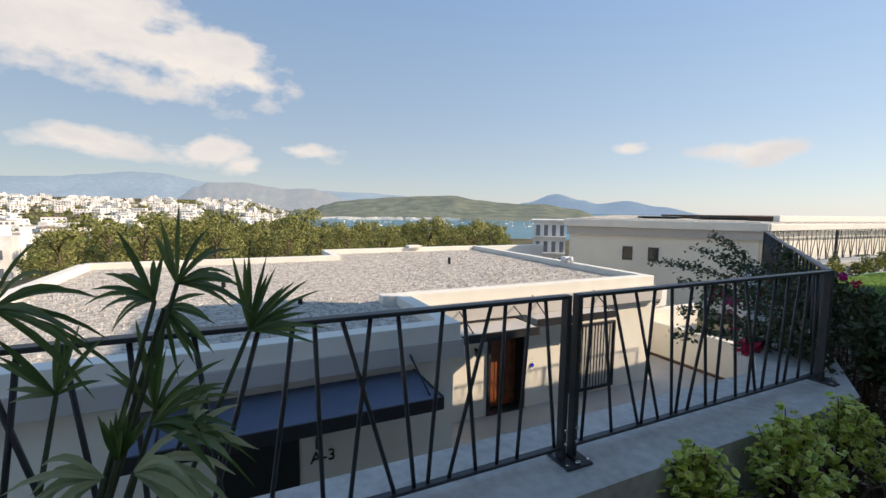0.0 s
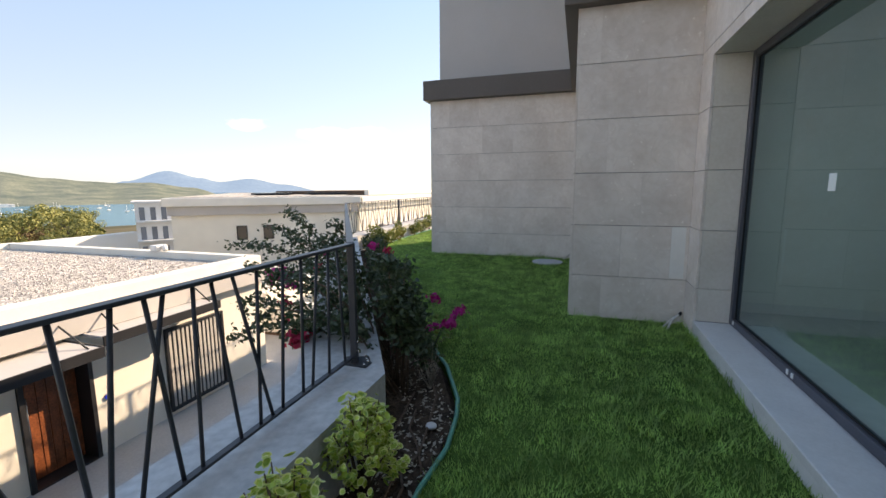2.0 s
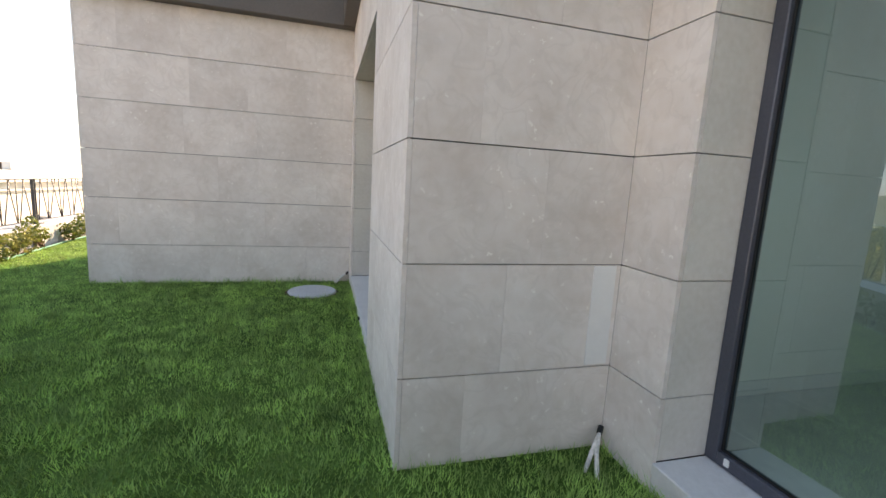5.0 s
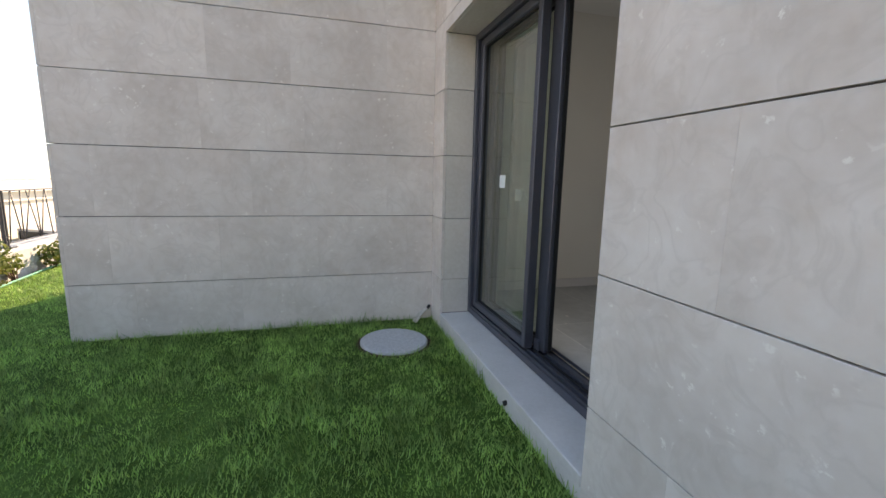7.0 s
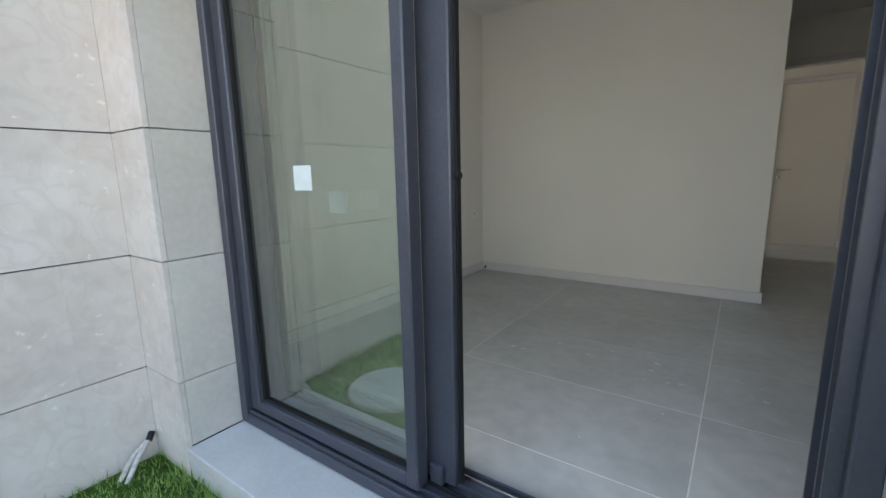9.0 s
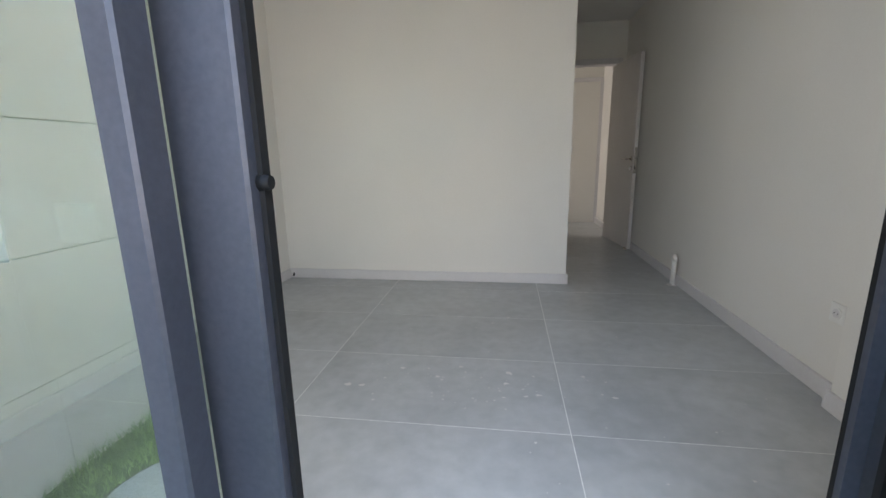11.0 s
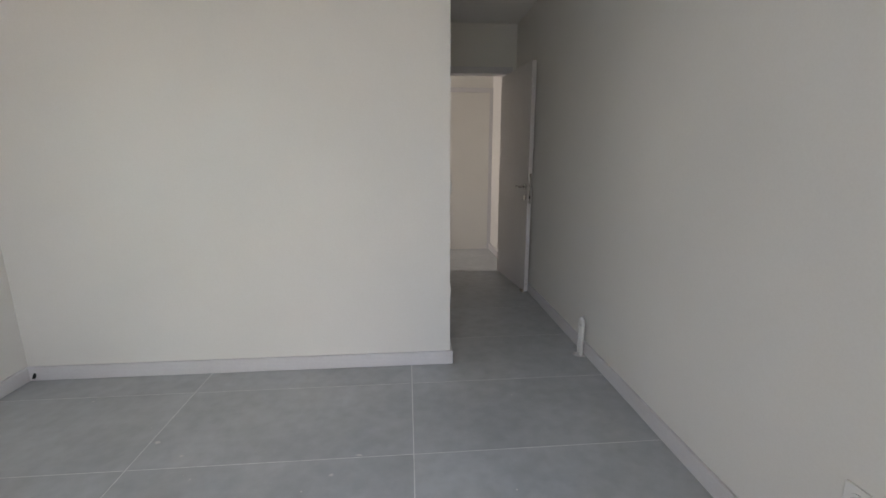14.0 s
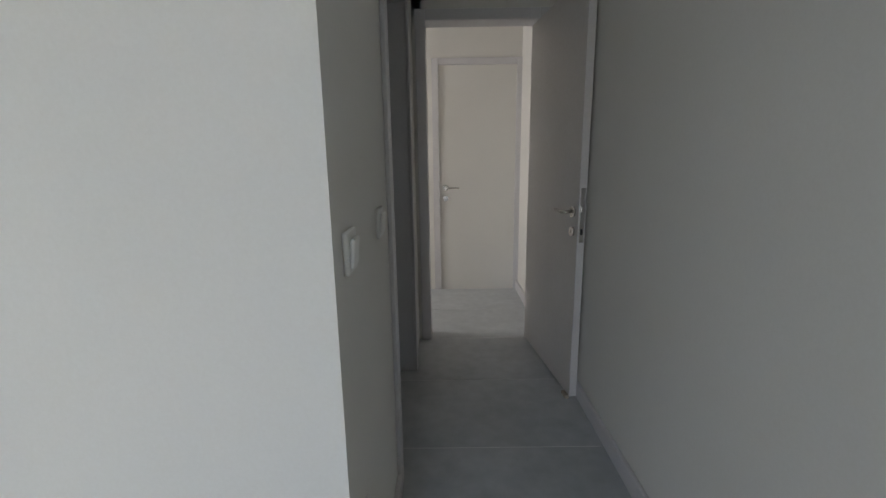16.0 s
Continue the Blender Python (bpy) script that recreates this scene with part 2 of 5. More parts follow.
CONCRETE = material("concrete", (0.48, 0.475, 0.46), 0.8, 0, 0.15, 2.5, 22, 0.06)
CONCRETE_RAW = material("concrete_raw", (0.22, 0.21, 0.19), 0.92, 0, 0.3, 4.0, 40, 0.45)
IRON = material("railing_iron", (0.034, 0.036, 0.042), 0.42, 0.0, 0.12, 8, 70, 0.08)
SOIL = material("soil", (0.075, 0.05, 0.035), 0.95, 0, 0.45, 9, 55, 0.9, dist=0.03, spec=0.1)
LAWN = material("lawn_ground", (0.07, 0.13, 0.028), 0.95, 0, 0.35, 3, 60, 0.8, dist=0.03, spec=0.05)
GRASS = leaf_material("grass_blade", (0.165, 0.33, 0.065), (0.40, 0.60, 0.16), 0.6)
GRASS.node_tree.nodes["Mix Shader"].inputs[0].default_value = 0.4
# patchy random tone; its dark patches also paint in shadows between grass clumps
_n, _l = GRASS.node_tree.nodes, GRASS.node_tree.links
_tx, _mr, _hs = _n.new("ShaderNodeTexNoise"), _n.new("ShaderNodeMapRange"), _n.new("ShaderNodeHueSaturation")
_tx.inputs["Scale"].default_value, _tx.inputs["Detail"].default_value = 7.0, 5
_mr.inputs["From Min"].default_value, _mr.inputs["From Max"].default_value = 0.35, 0.65
_mr.inputs["To Min"].default_value, _mr.inputs["To Max"].default_value = 0.55, 1.3
_co = _n.new("ShaderNodeTexCoord")
_l.new(_co.outputs["Object"], _tx.inputs["Vector"])
_l.new(_tx.outputs["Fac"], _mr.inputs["Value"])
_l.new(_mr.outputs["Result"], _hs.inputs["Value"])
_l.new(_n["Color Ramp"].outputs["Color"], _hs.inputs["Color"])
_l.new(_hs.outputs["Color"], _n["Principled BSDF"].inputs["Base Color"])
_l.new(_hs.outputs["Color"], _n["Translucent BSDF"].inputs["Color"])
GRANITE = material("manhole_granite", (0.47, 0.47, 0.47), 0.8, 0, 0.13, 40, 150, 0.3)
HOSE = material("green_hose", (0.06, 0.26, 0.19), 0.4, 0, 0.1, 20, 60, 0.05)
WOODSTICK = material("weathered_wood", (0.36, 0.31, 0.25), 0.85, 0, 0.25, 12, 70, 0.2)
GRAVEL = material("roof_gravel", (0.53, 0.49, 0.44), 0.95, 0, 0.4, 7, 30, 1.0, dist=0.05, spec=0.1)
PARAPET = material("parapet_plaster", (0.76, 0.73, 0.66), 0.8, 0, 0.06, 1.5, 60, 0.1)
NB_WALL = material("neighbour_plaster", (0.74, 0.70, 0.61), 0.85, 0, 0.06, 1.0, 70, 0.12)
CANOPY = material("canopy_sheet", (0.10, 0.13, 0.20), 0.45, 0.2, 0.08, 2, 60, 0.03)
DARK = material("dark_frame", (0.02, 0.02, 0.022), 0.45, 0, 0.1, 6, 60, 0.03)
WOODDOOR = material("varnished_wood", (0.20, 0.06, 0.022), 0.4, 0, 0.35, 5, 40, 0.1)
PAVING = material("terrace_paving", (0.42, 0.41, 0.39), 0.7, 0, 0.08, 1.5, 30, 0.08)
CURTAIN = material("curtain_slats", (0.42, 0.40, 0.37), 0.8, 0, 0.15, 8, 60, 0.05)
BLUE = material("blue_glass", (0.02, 0.04, 0.5), 0.1, 0, 0.05, 20, 60, 0)
LETTER = material("letter_black", (0.02, 0.02, 0.02), 0.5, 0, 0.02, 20, 60, 0)
STICKER = material("paper_sticker", (0.76, 0.82, 0.80), 0.7, 0, 0.03, 20, 60, 0)
PALM = leaf_material("palm_leaf", (0.045, 0.10, 0.025), (0.17, 0.24, 0.07), 0.4)
PALMDRY = leaf_material("palm_leaf_pale", (0.20, 0.28, 0.14), (0.52, 0.52, 0.33), 0.5)
STEM = material("stem_green", (0.05, 0.065, 0.03), 0.6, 0, 0.2, 20, 60, 0.1)
TWIG = material("twig_brown", (0.12, 0.075, 0.05), 0.85, 0, 0.25, 20, 60, 0.2)
EUON = leaf_material("variegated_green", (0.16, 0.28, 0.03), (0.58, 0.66, 0.09), 0.35)
EUONEDGE = leaf_material("variegated_cream", (0.58, 0.62, 0.16), (0.74, 0.75, 0.34), 0.4)
BOUG = leaf_material("bougainvillea_leaf", (0.025, 0.05, 0.02), (0.09, 0.12, 0.05), 0.35)
BRACT = leaf_material("bougainvillea_bract", (0.50, 0.01, 0.16), (0.68, 0.03, 0.34), 0.6)
BRACTRED = leaf_material("bougainvillea_bract_red", (0.45, 0.015, 0.06), (0.55, 0.03, 0.10), 0.6)
HEDGE = leaf_material("hedge_leaf", (0.05, 0.09, 0.015), (0.25, 0.26, 0.06), 0.5)
PINE = leaf_material("far_tree_leaf", (0.08, 0.11, 0.03), (0.36, 0.34, 0.11), 0.8)
PINERUST = leaf_material("far_tree_rust", (0.07, 0.045, 0.02), (0.16, 0.10, 0.04), 0.8)
BARK = material("bark", (0.12, 0.085, 0.06), 0.95, 0, 0.3, 6, 30, 0.4)
GLASS = glass_material("window_glass", (0.80, 0.93, 1.0), (0.36, 0.66, 0.70), 2.6)
GLASS_CLEAR = glass_material("sliding_glass", (0.98, 0.98, 0.92), (0.80, 0.94, 0.87), 3.3)
DARKGLASS = material("dark_glass", (0.02, 0.025, 0.03), 0.08, 0, 0.05, 5, 60, 0)
# far materials: the bluish glow in each is aerial haze put into the colour
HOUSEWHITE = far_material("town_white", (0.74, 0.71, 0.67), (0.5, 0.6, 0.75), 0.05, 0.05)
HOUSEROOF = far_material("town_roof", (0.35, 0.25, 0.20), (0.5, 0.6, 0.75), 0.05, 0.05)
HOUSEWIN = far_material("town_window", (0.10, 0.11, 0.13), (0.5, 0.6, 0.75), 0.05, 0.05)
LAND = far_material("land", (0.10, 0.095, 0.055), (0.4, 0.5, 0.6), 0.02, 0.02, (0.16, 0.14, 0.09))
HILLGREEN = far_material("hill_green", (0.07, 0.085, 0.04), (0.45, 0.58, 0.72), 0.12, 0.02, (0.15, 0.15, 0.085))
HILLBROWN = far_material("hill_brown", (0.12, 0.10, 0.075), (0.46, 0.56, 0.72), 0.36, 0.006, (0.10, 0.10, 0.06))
HILLHAZE = far_material("hill_haze", (0.06, 0.07, 0.07), (0.40, 0.55, 0.74), 0.42, 0.003)
ISLE = far_material("island_haze", (0.05, 0.06, 0.06), (0.30, 0.46, 0.70), 0.40, 0.003)
SEA = material("sea_water", (0.02, 0.13, 0.17), 0.25, 0, 0.15, 0.004, 0.25, 0.25, dist=1.0)


# ---------------------------------------------------------------- helpers
def mesh_of(name, bm):
    me = bpy.data.meshes.new(name)
    bm.to_mesh(me)
    bm.free()
    return me


def part(name, bm, mat, parent=None, label=""):
    """Links a bmesh, or a mesh that is shared, as one object."""
    me = bm if isinstance(bm, bpy.types.Mesh) else mesh_of(name, bm)
    if not me.materials:
        for one in (mat if isinstance(mat, (list, tuple)) else (mat,)):
            me.materials.append(one)
    ob = new(name, me)
    ob.parent = parent
    return tagged(ob, label) if label else ob


def structure(name, bm, mat, label="", category=""):
    return tagged(part(name, bm, mat), label, category, kind="structure")


def thing(name, at, label, category, group="", kind="", turn=0):
    e = new(name)
    e.empty_display_size = 0.1
    e.matrix_basis = pose(*at, 0, 0, turn)
    return tagged(e, label, category, group, kind)


def add_box(bm, x0, x1, y0, y1, z0, z1, bevel=0.0, m=None, mat=0):
    r = bmesh.ops.create_cube(bm, size=1)
    vs = r["verts"]
    for v in vs:
        v.co = ((x0 + x1) / 2 + v.co.x * (x1 - x0), (y0 + y1) / 2 + v.co.y * (y1 - y0), (z0 + z1) / 2 + v.co.z * (z1 - z0))
    fs = list({f for v in vs for f in v.link_faces})
    for f in fs:
        f.material_index = mat
    if bevel:
        es = list({e for v in vs for e in v.link_edges})
        out = bmesh.ops.bevel(bm, geom=es, offset=bevel, segments=1, affect="EDGES")
        vs = list({v for f in out["faces"] for v in f.verts} | {v for v in vs if v.is_valid})
    if m is not None:
        bmesh.ops.transform(bm, matrix=m, verts=[v for v in vs if v.is_valid])
    return bm


def box(x0, x1, y0, y1, z0, z1, bevel=0.0, m=None):
    return add_box(bmesh.new(), x0, x1, y0, y1, z0, z1, bevel, m)


def add_tube(bm, points, radii, sides=8, cap=True, mat=0):
    """A tube along points; radii a number or one a point."""
    pts = [Vector(p) for p in points]
    if not isinstance(radii, (list, tuple)):
        radii = [radii] * len(pts)
    rings = []
    side = None
    for i, p in enumerate(pts):
        d = (pts[min(i + 1, len(pts) - 1)] - pts[max(i - 1, 0)]).normalized()
        if side is None:
            side = d.orthogonal().normalized()
        side = (side - d * side.dot(d)).normalized()
        up = d.cross(side)
        rings.append([bm.verts.new(p + radii[i] * (math.cos(2 * math.pi * k / sides) * side + math.sin(2 * math.pi * k / sides) * up)) for k in range(sides)])
    for a, b in zip(rings, rings[1:]):
        for k in range(sides):
            f = bm.faces.new((a[k], a[(k + 1) % sides], b[(k + 1) % sides], b[k]))
            f.smooth, f.material_index = True, mat
    if cap:
        for r, flip in ((rings[0], True), (rings[-1], False)):
            f = bm.faces.new(list(reversed(r)) if flip else r)
            f.material_index = mat
    return bm


def tube(points, radii, sides=8):
    return add_tube(bmesh.new(), points, radii, sides)


def prism(outline, z0, z1):
    """An upright solid over an outline in plan."""
    bm = bmesh.new()
    lo = [bm.verts.new((x, y, z0)) for x, y in outline]
    hi = [bm.verts.new((x, y, z1)) for x, y in outline]
    bm.faces.new(list(reversed(lo)))
    bm.faces.new(hi)
    for i in range(len(lo)):
        j = (i + 1) % len(lo)
        bm.faces.new((lo[i], lo[j], hi[j], hi[i]))
    bmesh.ops.recalc_face_normals(bm, faces=bm.faces)
    return bm


def soup(name, verts, faces, mats, picks=None, parent=None):
    me = bpy.data.meshes.new(name)
    me.from_pydata([tuple(v) for v in verts], [], faces)
    for m in mats:
        me.materials.append(m)
    if picks is not None:
        me.polygons.foreach_set("material_index", np.array(picks, dtype=np.int32))
    me.update()
    ob = new(name, me)
    ob.parent = parent
    return ob


# ---------------------------------------------------------------- setting: ground, lawn, bed
LAWN_Z, FLOOR_Z, SILL_Z, HEAD_Z, SLAB_Z, CEIL_Z, COURSE = 0.075, 0.21, 0.205, 2.31, 2.88, 2.80, 0.48


def ground_height(x, y):
    r = math.hypot(x, y)
    a = math.degrees(math.atan2(x, y))
    if r < 26:
        return -3.3
    drop = -3.3 - 9.0 * min(1, (r - 26) / 80)
    if r > 106:
        drop -= 12 * min(1, (r - 106) / 250)
    town = max(0.0, min(1.0, (9 - a) / 8)) * max(0.0, min(1.0, (a + 75) / 20))
    low = -26 - 30 * max(0.0, min(1, (r - 400) / 250))
    high = -24.3 + 42 * max(0.0, min(1, (r - 350) / 1150)) ** 1.1
    if r > 356:
        f = min(1.0, (r - 356) / 80)
        drop = drop * (1 - f) + f * (low * (1 - town) + high * town)
    return drop + 0.4 * math.sin(x * 0.05) * math.sin(y * 0.06) * min(1, r / 200)


rings = [0, 8, 16, 26, 34, 45, 60, 80, 106, 140, 180, 230, 290, 356, 400, 436, 500, 570, 650, 800, 1000, 1250, 1500, 1900, 2600, 3600, 4900]
verts, faces = [(0, 0, -3.3)], []
for r in rings[1:]:
    for k in range(120):
        a = 2 * math.pi * k / 120
        x, y = r * math.sin(a), r * math.cos(a)
        verts.append((x, y, ground_height(x, y)))
for k in range(120):
    faces.append((0, 1 + (k + 1) % 120, 1 + k))
for i in range(len(rings) - 2):
    for k in range(120):
        p, q = 1 + i * 120, 1 + (i + 1) * 120
        j = (k + 1) % 120
        faces.append((p + k, p + j, q + j, q + k))
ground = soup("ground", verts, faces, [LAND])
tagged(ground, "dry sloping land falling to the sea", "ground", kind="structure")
sea = structure("water", prism([(4900 * math.sin(i * math.pi / 24), 4900 * math.cos(i * math.pi / 24)) for i in range(48)][::-1], -31, -30), SEA, "calm blue bay with open sea beyond", "sea")

# bed line between lawn and planting, running beside the boundary wall
HOSE_LINE = [(-3.0, 0.55), (0.6, 0.55), (1.6, 0.57), (2.15, 0.58), (2.5, 0.585), (2.8, 0.56), (3.1, 0.595), (3.28, 0.64), (3.7, 0.835), (4.2, 1.17), (5.1, 1.73), (6.8, 2.65), (8.5, 3.62), (9.6, 4.05), (11.5, 4.2), (14.5, 4.2)]
INNER = [(-3.0, 0.95), (2.94, 0.94), (8.62, 4.24), (14.5, 4.36)]
OUTER = [(-3.0, 1.40), (2.82, 1.40), (8.5, 4.72), (14.5, 4.84)]
lawn_outline = [(-3.0, -0.95), (5.24, -0.95), (5.24, 0.06), (8.7, 0.06), (8.7, 2.68), (14.5, 2.68)] + HOSE_LINE[::-1]
structure("lawn_ground", prism(lawn_outline, -0.4, LAWN_Z), LAWN, "green mown lawn beside the house", "lawn")


def bumpy_strip(line_a, line_b, z, amp, steps=150, across=12):
    """A sheet between two lines, with clods."""
    def along(line, u):
        d = [0]
        for p, q in zip(line, line[1:]):
            d.append(d[-1] + math.dist(p, q))
        s = u * d[-1]
        for i in range(len(line) - 1):
            if s <= d[i + 1] or i == len(line) - 2:
                f = (s - d[i]) / (d[i + 1] - d[i])
                return Vector(line[i]).lerp(Vector(line[i + 1]), f)
    vs, fs = [], []
    for i in range(steps + 1):
        a, b = along(line_a, i / steps), along(line_b, i / steps)
        for j in range(across + 1):
            p = a.lerp(b, j / across)
            h = z + amp * noise.noise((p.x * 9, p.y * 9, 0)) + amp * 0.6 * noise.noise((p.x * 31, p.y * 31, 2))
            vs.append((p.x, p.y, h - (0.05 if j in (0, across) else 0)))
    for i in range(steps):
        for j in range(across):
            o = i * (across + 1) + j
            fs.append((o, o + across + 1, o + across + 2, o + 1))
    return vs, fs


v, f = bumpy_strip(HOSE_LINE, INNER, 0.05, 0.022)
bed = soup("planting_bed", v, f, [SOIL])
tagged(bed, "dark bare soil bed with mulch along the wall", "soil", kind="structure")

# boundary wall
wall_bm = prism(OUTER + INNER[::-1], -3.3, 0.352)
bw = structure("wall_boundary", wall_bm, CONCRETE, "low grey concrete boundary wall with smooth top", "wall")


# ---------------------------------------------------------------- house shell
def wall(name, x0, x1, y0, y1, z0, z1, mat, label, category="wall"):
    return structure(name, box(x0, x1, y0, y1, z0, z1), mat, label, category)


BACK = 0.03     # cladding stands this far off the masonry
masonry = "plain masonry wall behind the stone cladding"
FA, FB, XJ, XC, YC, XE = -0.93, 0.075, 5.24, 8.705, 2.685, 11.2
W1, W2 = (2.47, 4.915), (6.46, 8.415)
stone_label = "house wall clad in large beige limestone slabs"

wall_a = wall("wall_a", -3.0, W1[0] - 0.025, FA - 0.32, FA - BACK, 0, SLAB_Z, JOINT, stone_label)
wall("wall_a_head", W1[0] - 0.025, W1[1] + 0.025, FA - 0.32, FA - BACK, HEAD_Z + 0.025, SLAB_Z, JOINT, masonry)
wall("wall_a_foot", W1[0] - 0.025, W1[1] + 0.025, FA - 0.32, FA - BACK, 0, SILL_Z - 0.05, JOINT, masonry)
wall_jog = wall("wall_jog", W1[1] + 0.025, XJ + 0.3, FA - 0.32, FA - BACK, 0, SLAB_Z, JOINT, stone_label)
wall("wall_jog_side", XJ + BACK, XJ + 0.3, FA - BACK, FB - BACK, 0, SLAB_Z, JOINT, masonry)
wall_b = wall("wall_b", XJ + 0.3, W2[0] - 0.025, FB - 0.3, FB - BACK, 0, SLAB_Z, JOINT, stone_label)
wall("wall_b_head", W2[0] - 0.025, W2[1] + 0.025, FB - 0.3, FB - BACK, HEAD_Z + 0.025, SLAB_Z, JOINT, masonry)
wall("wall_b_foot", W2[0] - 0.025, W2[1] + 0.025, FB - 0.3, FB - BACK, 0, SILL_Z - 0.05, JOINT, masonry)
wall("wall_b_end", W2[1] + 0.025, XC + 0.3, FB - 0.3, FB - BACK, 0, SLAB_Z, JOINT, masonry)
wall_c = wall("wall_c", XC + BACK, XE, FB - BACK, YC - BACK, 0, SLAB_Z, JOINT, stone_label)
wall("wall_upper_a", -3.0, XJ + 0.24, -6.9, FA - 0.14, SLAB_Z + 0.34, 6.3, STUCCO, "smooth grey stucco wall of the upper storey")
wall("wall_upper_c", XJ + 0.24, XE - 0.15, -6.9, 0.0 - 0.07, SLAB_Z + 0.34, 6.3, STUCCO, "smooth grey stucco wall of the upper storey")
wall("wall_upper_d", XC + 0.14, XE - 0.15, -0.07, YC - 0.14, SLAB_Z + 0.34, 6.3, STUCCO, "smooth grey stucco wall of the upper storey")


def fascia(name, x0, x1, y0, y1):
    return structure(name, box(x0, x1, y0, y1, SLAB_Z, SLAB_Z + 0.34, 0.006), FASCIA, "grey-brown painted slab edge running round the house", "slab edge")


fascia("trim_slab_a", -3.0, XJ - 0.1, -6.9, FA + 0.1)
fascia("trim_slab_b", XJ - 0.1, XC - 0.12, -6.9, FB + 0.12)
fascia("trim_slab_c", XC - 0.12, XE + 0.1, -6.9, YC + 0.1)

panel_cache = {}


def panel(w, h, d=0.02):
    key = (round(w, 3), round(h, 3), d)
    if key not in panel_cache:
        panel_cache[key] = mesh_of("stone_panel", box(0, key[0], -d, 0, 0, key[1], 0.0009))
        panel_cache[key].materials.append(STONE)
    return panel_cache[key]


def clad(parent, origin, turn, length, z0=0.0, z1=SLAB_Z, seed=1, name="stone_panel", widths=(0.55, 0.7, 0.85, 1.0)):
    """Slabs in courses on a plane; origin in plan, turn in degrees, the outside on the local +y."""
    rnd = random.Random(seed)
    n0, n1 = math.floor(z0 / COURSE + 1e-6), math.ceil(z1 / COURSE - 1e-6)
    for n in range(n0, n1):
        lo, hi = max(z0, n * COURSE + 0.0025), min(z1, (n + 1) * COURSE - 0.0025)
        if hi - lo < 0.01:
            continue
        u = 0.0
        first = True
        while u < length - 1e-4:
            w = rnd.choice(widths) * (rnd.choice((0.4, 0.7, 1.0)) if first else 1)
            first = False
            if length - u - w < 0.18:
                w = length - u
            ob = part(name, panel(w - 0.0005, hi - lo), STONE, parent)
            ob.matrix_basis = pose(*origin, lo, 0, 0, turn) @ pose(u, 0, 0)
            u += w


def clad_y(parent, x0, x1, y, z0=0.0, z1=SLAB_Z, seed=1, **kw):
    clad(parent, (x0, y), 0, x1 - x0, z0, z1, seed, **kw)


def clad_x(parent, x, y0, y1, z0=0.0, z1=SLAB_Z, seed=1, **kw):
    clad(parent, (x, y0), 90, y1 - y0, z0, z1, seed, **kw)




# ---------------------------------------------------------------- windows
def window_opening(name, x0, x1, y_face, y_frame, seed):
    """Stone reveal, sill and head of an opening."""
    sill = structure("sill_" + name, box(x0, x1, y_frame - 0.05, y_face + 0.004, SILL_Z - 0.05, SILL_Z, 0.004), SILL, "pale stone window sill slab", "sill")
    part("sill_front", box(x0, x1, y_face - BACK + 0.002, y_face - 0.004, 0, SILL_Z - 0.052, 0.002), SILL, sill)
    for x, side in ((x0, -1), (x1, 1)):
        for n in range(0, 5):
            lo, hi = max(SILL_Z, n * COURSE) + 0.002, min(HEAD_Z, (n + 1) * COURSE) - 0.002
            b = box(min(x, x + side * 0.022), max(x, x + side * 0.022), y_frame - 0.05, y_face - 0.022, lo, hi, 0.002)
            part("jamb_stone", b, REVEAL, sill)
    part("head_stone", box(x0, x1, y_frame - 0.05, y_face - 0.022, HEAD_Z, HEAD_Z + 0.02, 0.002), REVEAL, sill)
    return sill


window_opening("one", *W1, FA, -1.19, 3)
window_opening("two", *W2, FB, -0.145, 4)


def frame_rect(bm, x0, x1, y0, y1, z0, z1, w, bevel=0.004):
    add_box(bm, x0, x0 + w, y0, y1, z0, z1, bevel)
    add_box(bm, x1 - w, x1, y0, y1, z0, z1, bevel)
    add_box(bm, x0 + w, x1 - w, y0, y1, z0, z0 + w, bevel)
    add_box(bm, x0 + w, x1 - w, y0, y1, z1 - w, z1, bevel)
    return bm


def pane(x0, x1, y, z0, z1, parent, label="clear double-glazed pane", mat=GLASS):
    bm = bmesh.new()
    bm.faces.new([bm.verts.new(p) for p in ((x0, y, z0), (x0, y, z1), (x1, y, z1), (x1, y, z0))])
    ob = part("pane", bm, mat, parent, label)
    ob.visible_shadow = False
    return ob


# first window: one fixed pane
win1 = thing("window_1", (0, 0, 0), "large fixed window in a dark anthracite aluminium frame", "window", kind="structure")
part("window_frame", frame_rect(bmesh.new(), W1[0], W1[1], -1.25, -1.19, SILL_Z + 0.002, HEAD_Z, 0.055), ALU, win1, "dark anthracite aluminium frame")
part("gasket", frame_rect(bmesh.new(), W1[0] + 0.055, W1[1] - 0.055, -1.222, -1.212, SILL_Z + 0.057, HEAD_Z - 0.055, 0.008, 0), RUBBER, win1)
pane(W1[0] + 0.05, W1[1] - 0.05, -1.217, SILL_Z + 0.05, HEAD_Z - 0.05, win1)
part("sticker", box(3.665, 3.735, -1.2155, -1.2145, 1.285, 1.375), STICKER, win1, "pale paper sticker on the pane")
for x in (4.80, 3.86, 3.80):
    part("frame_clip", box(x, x + 0.022, -1.192, -1.184, SILL_Z + 0.02, SILL_Z + 0.05, 0.002), PLASTIC, win1, "small white drain cap")

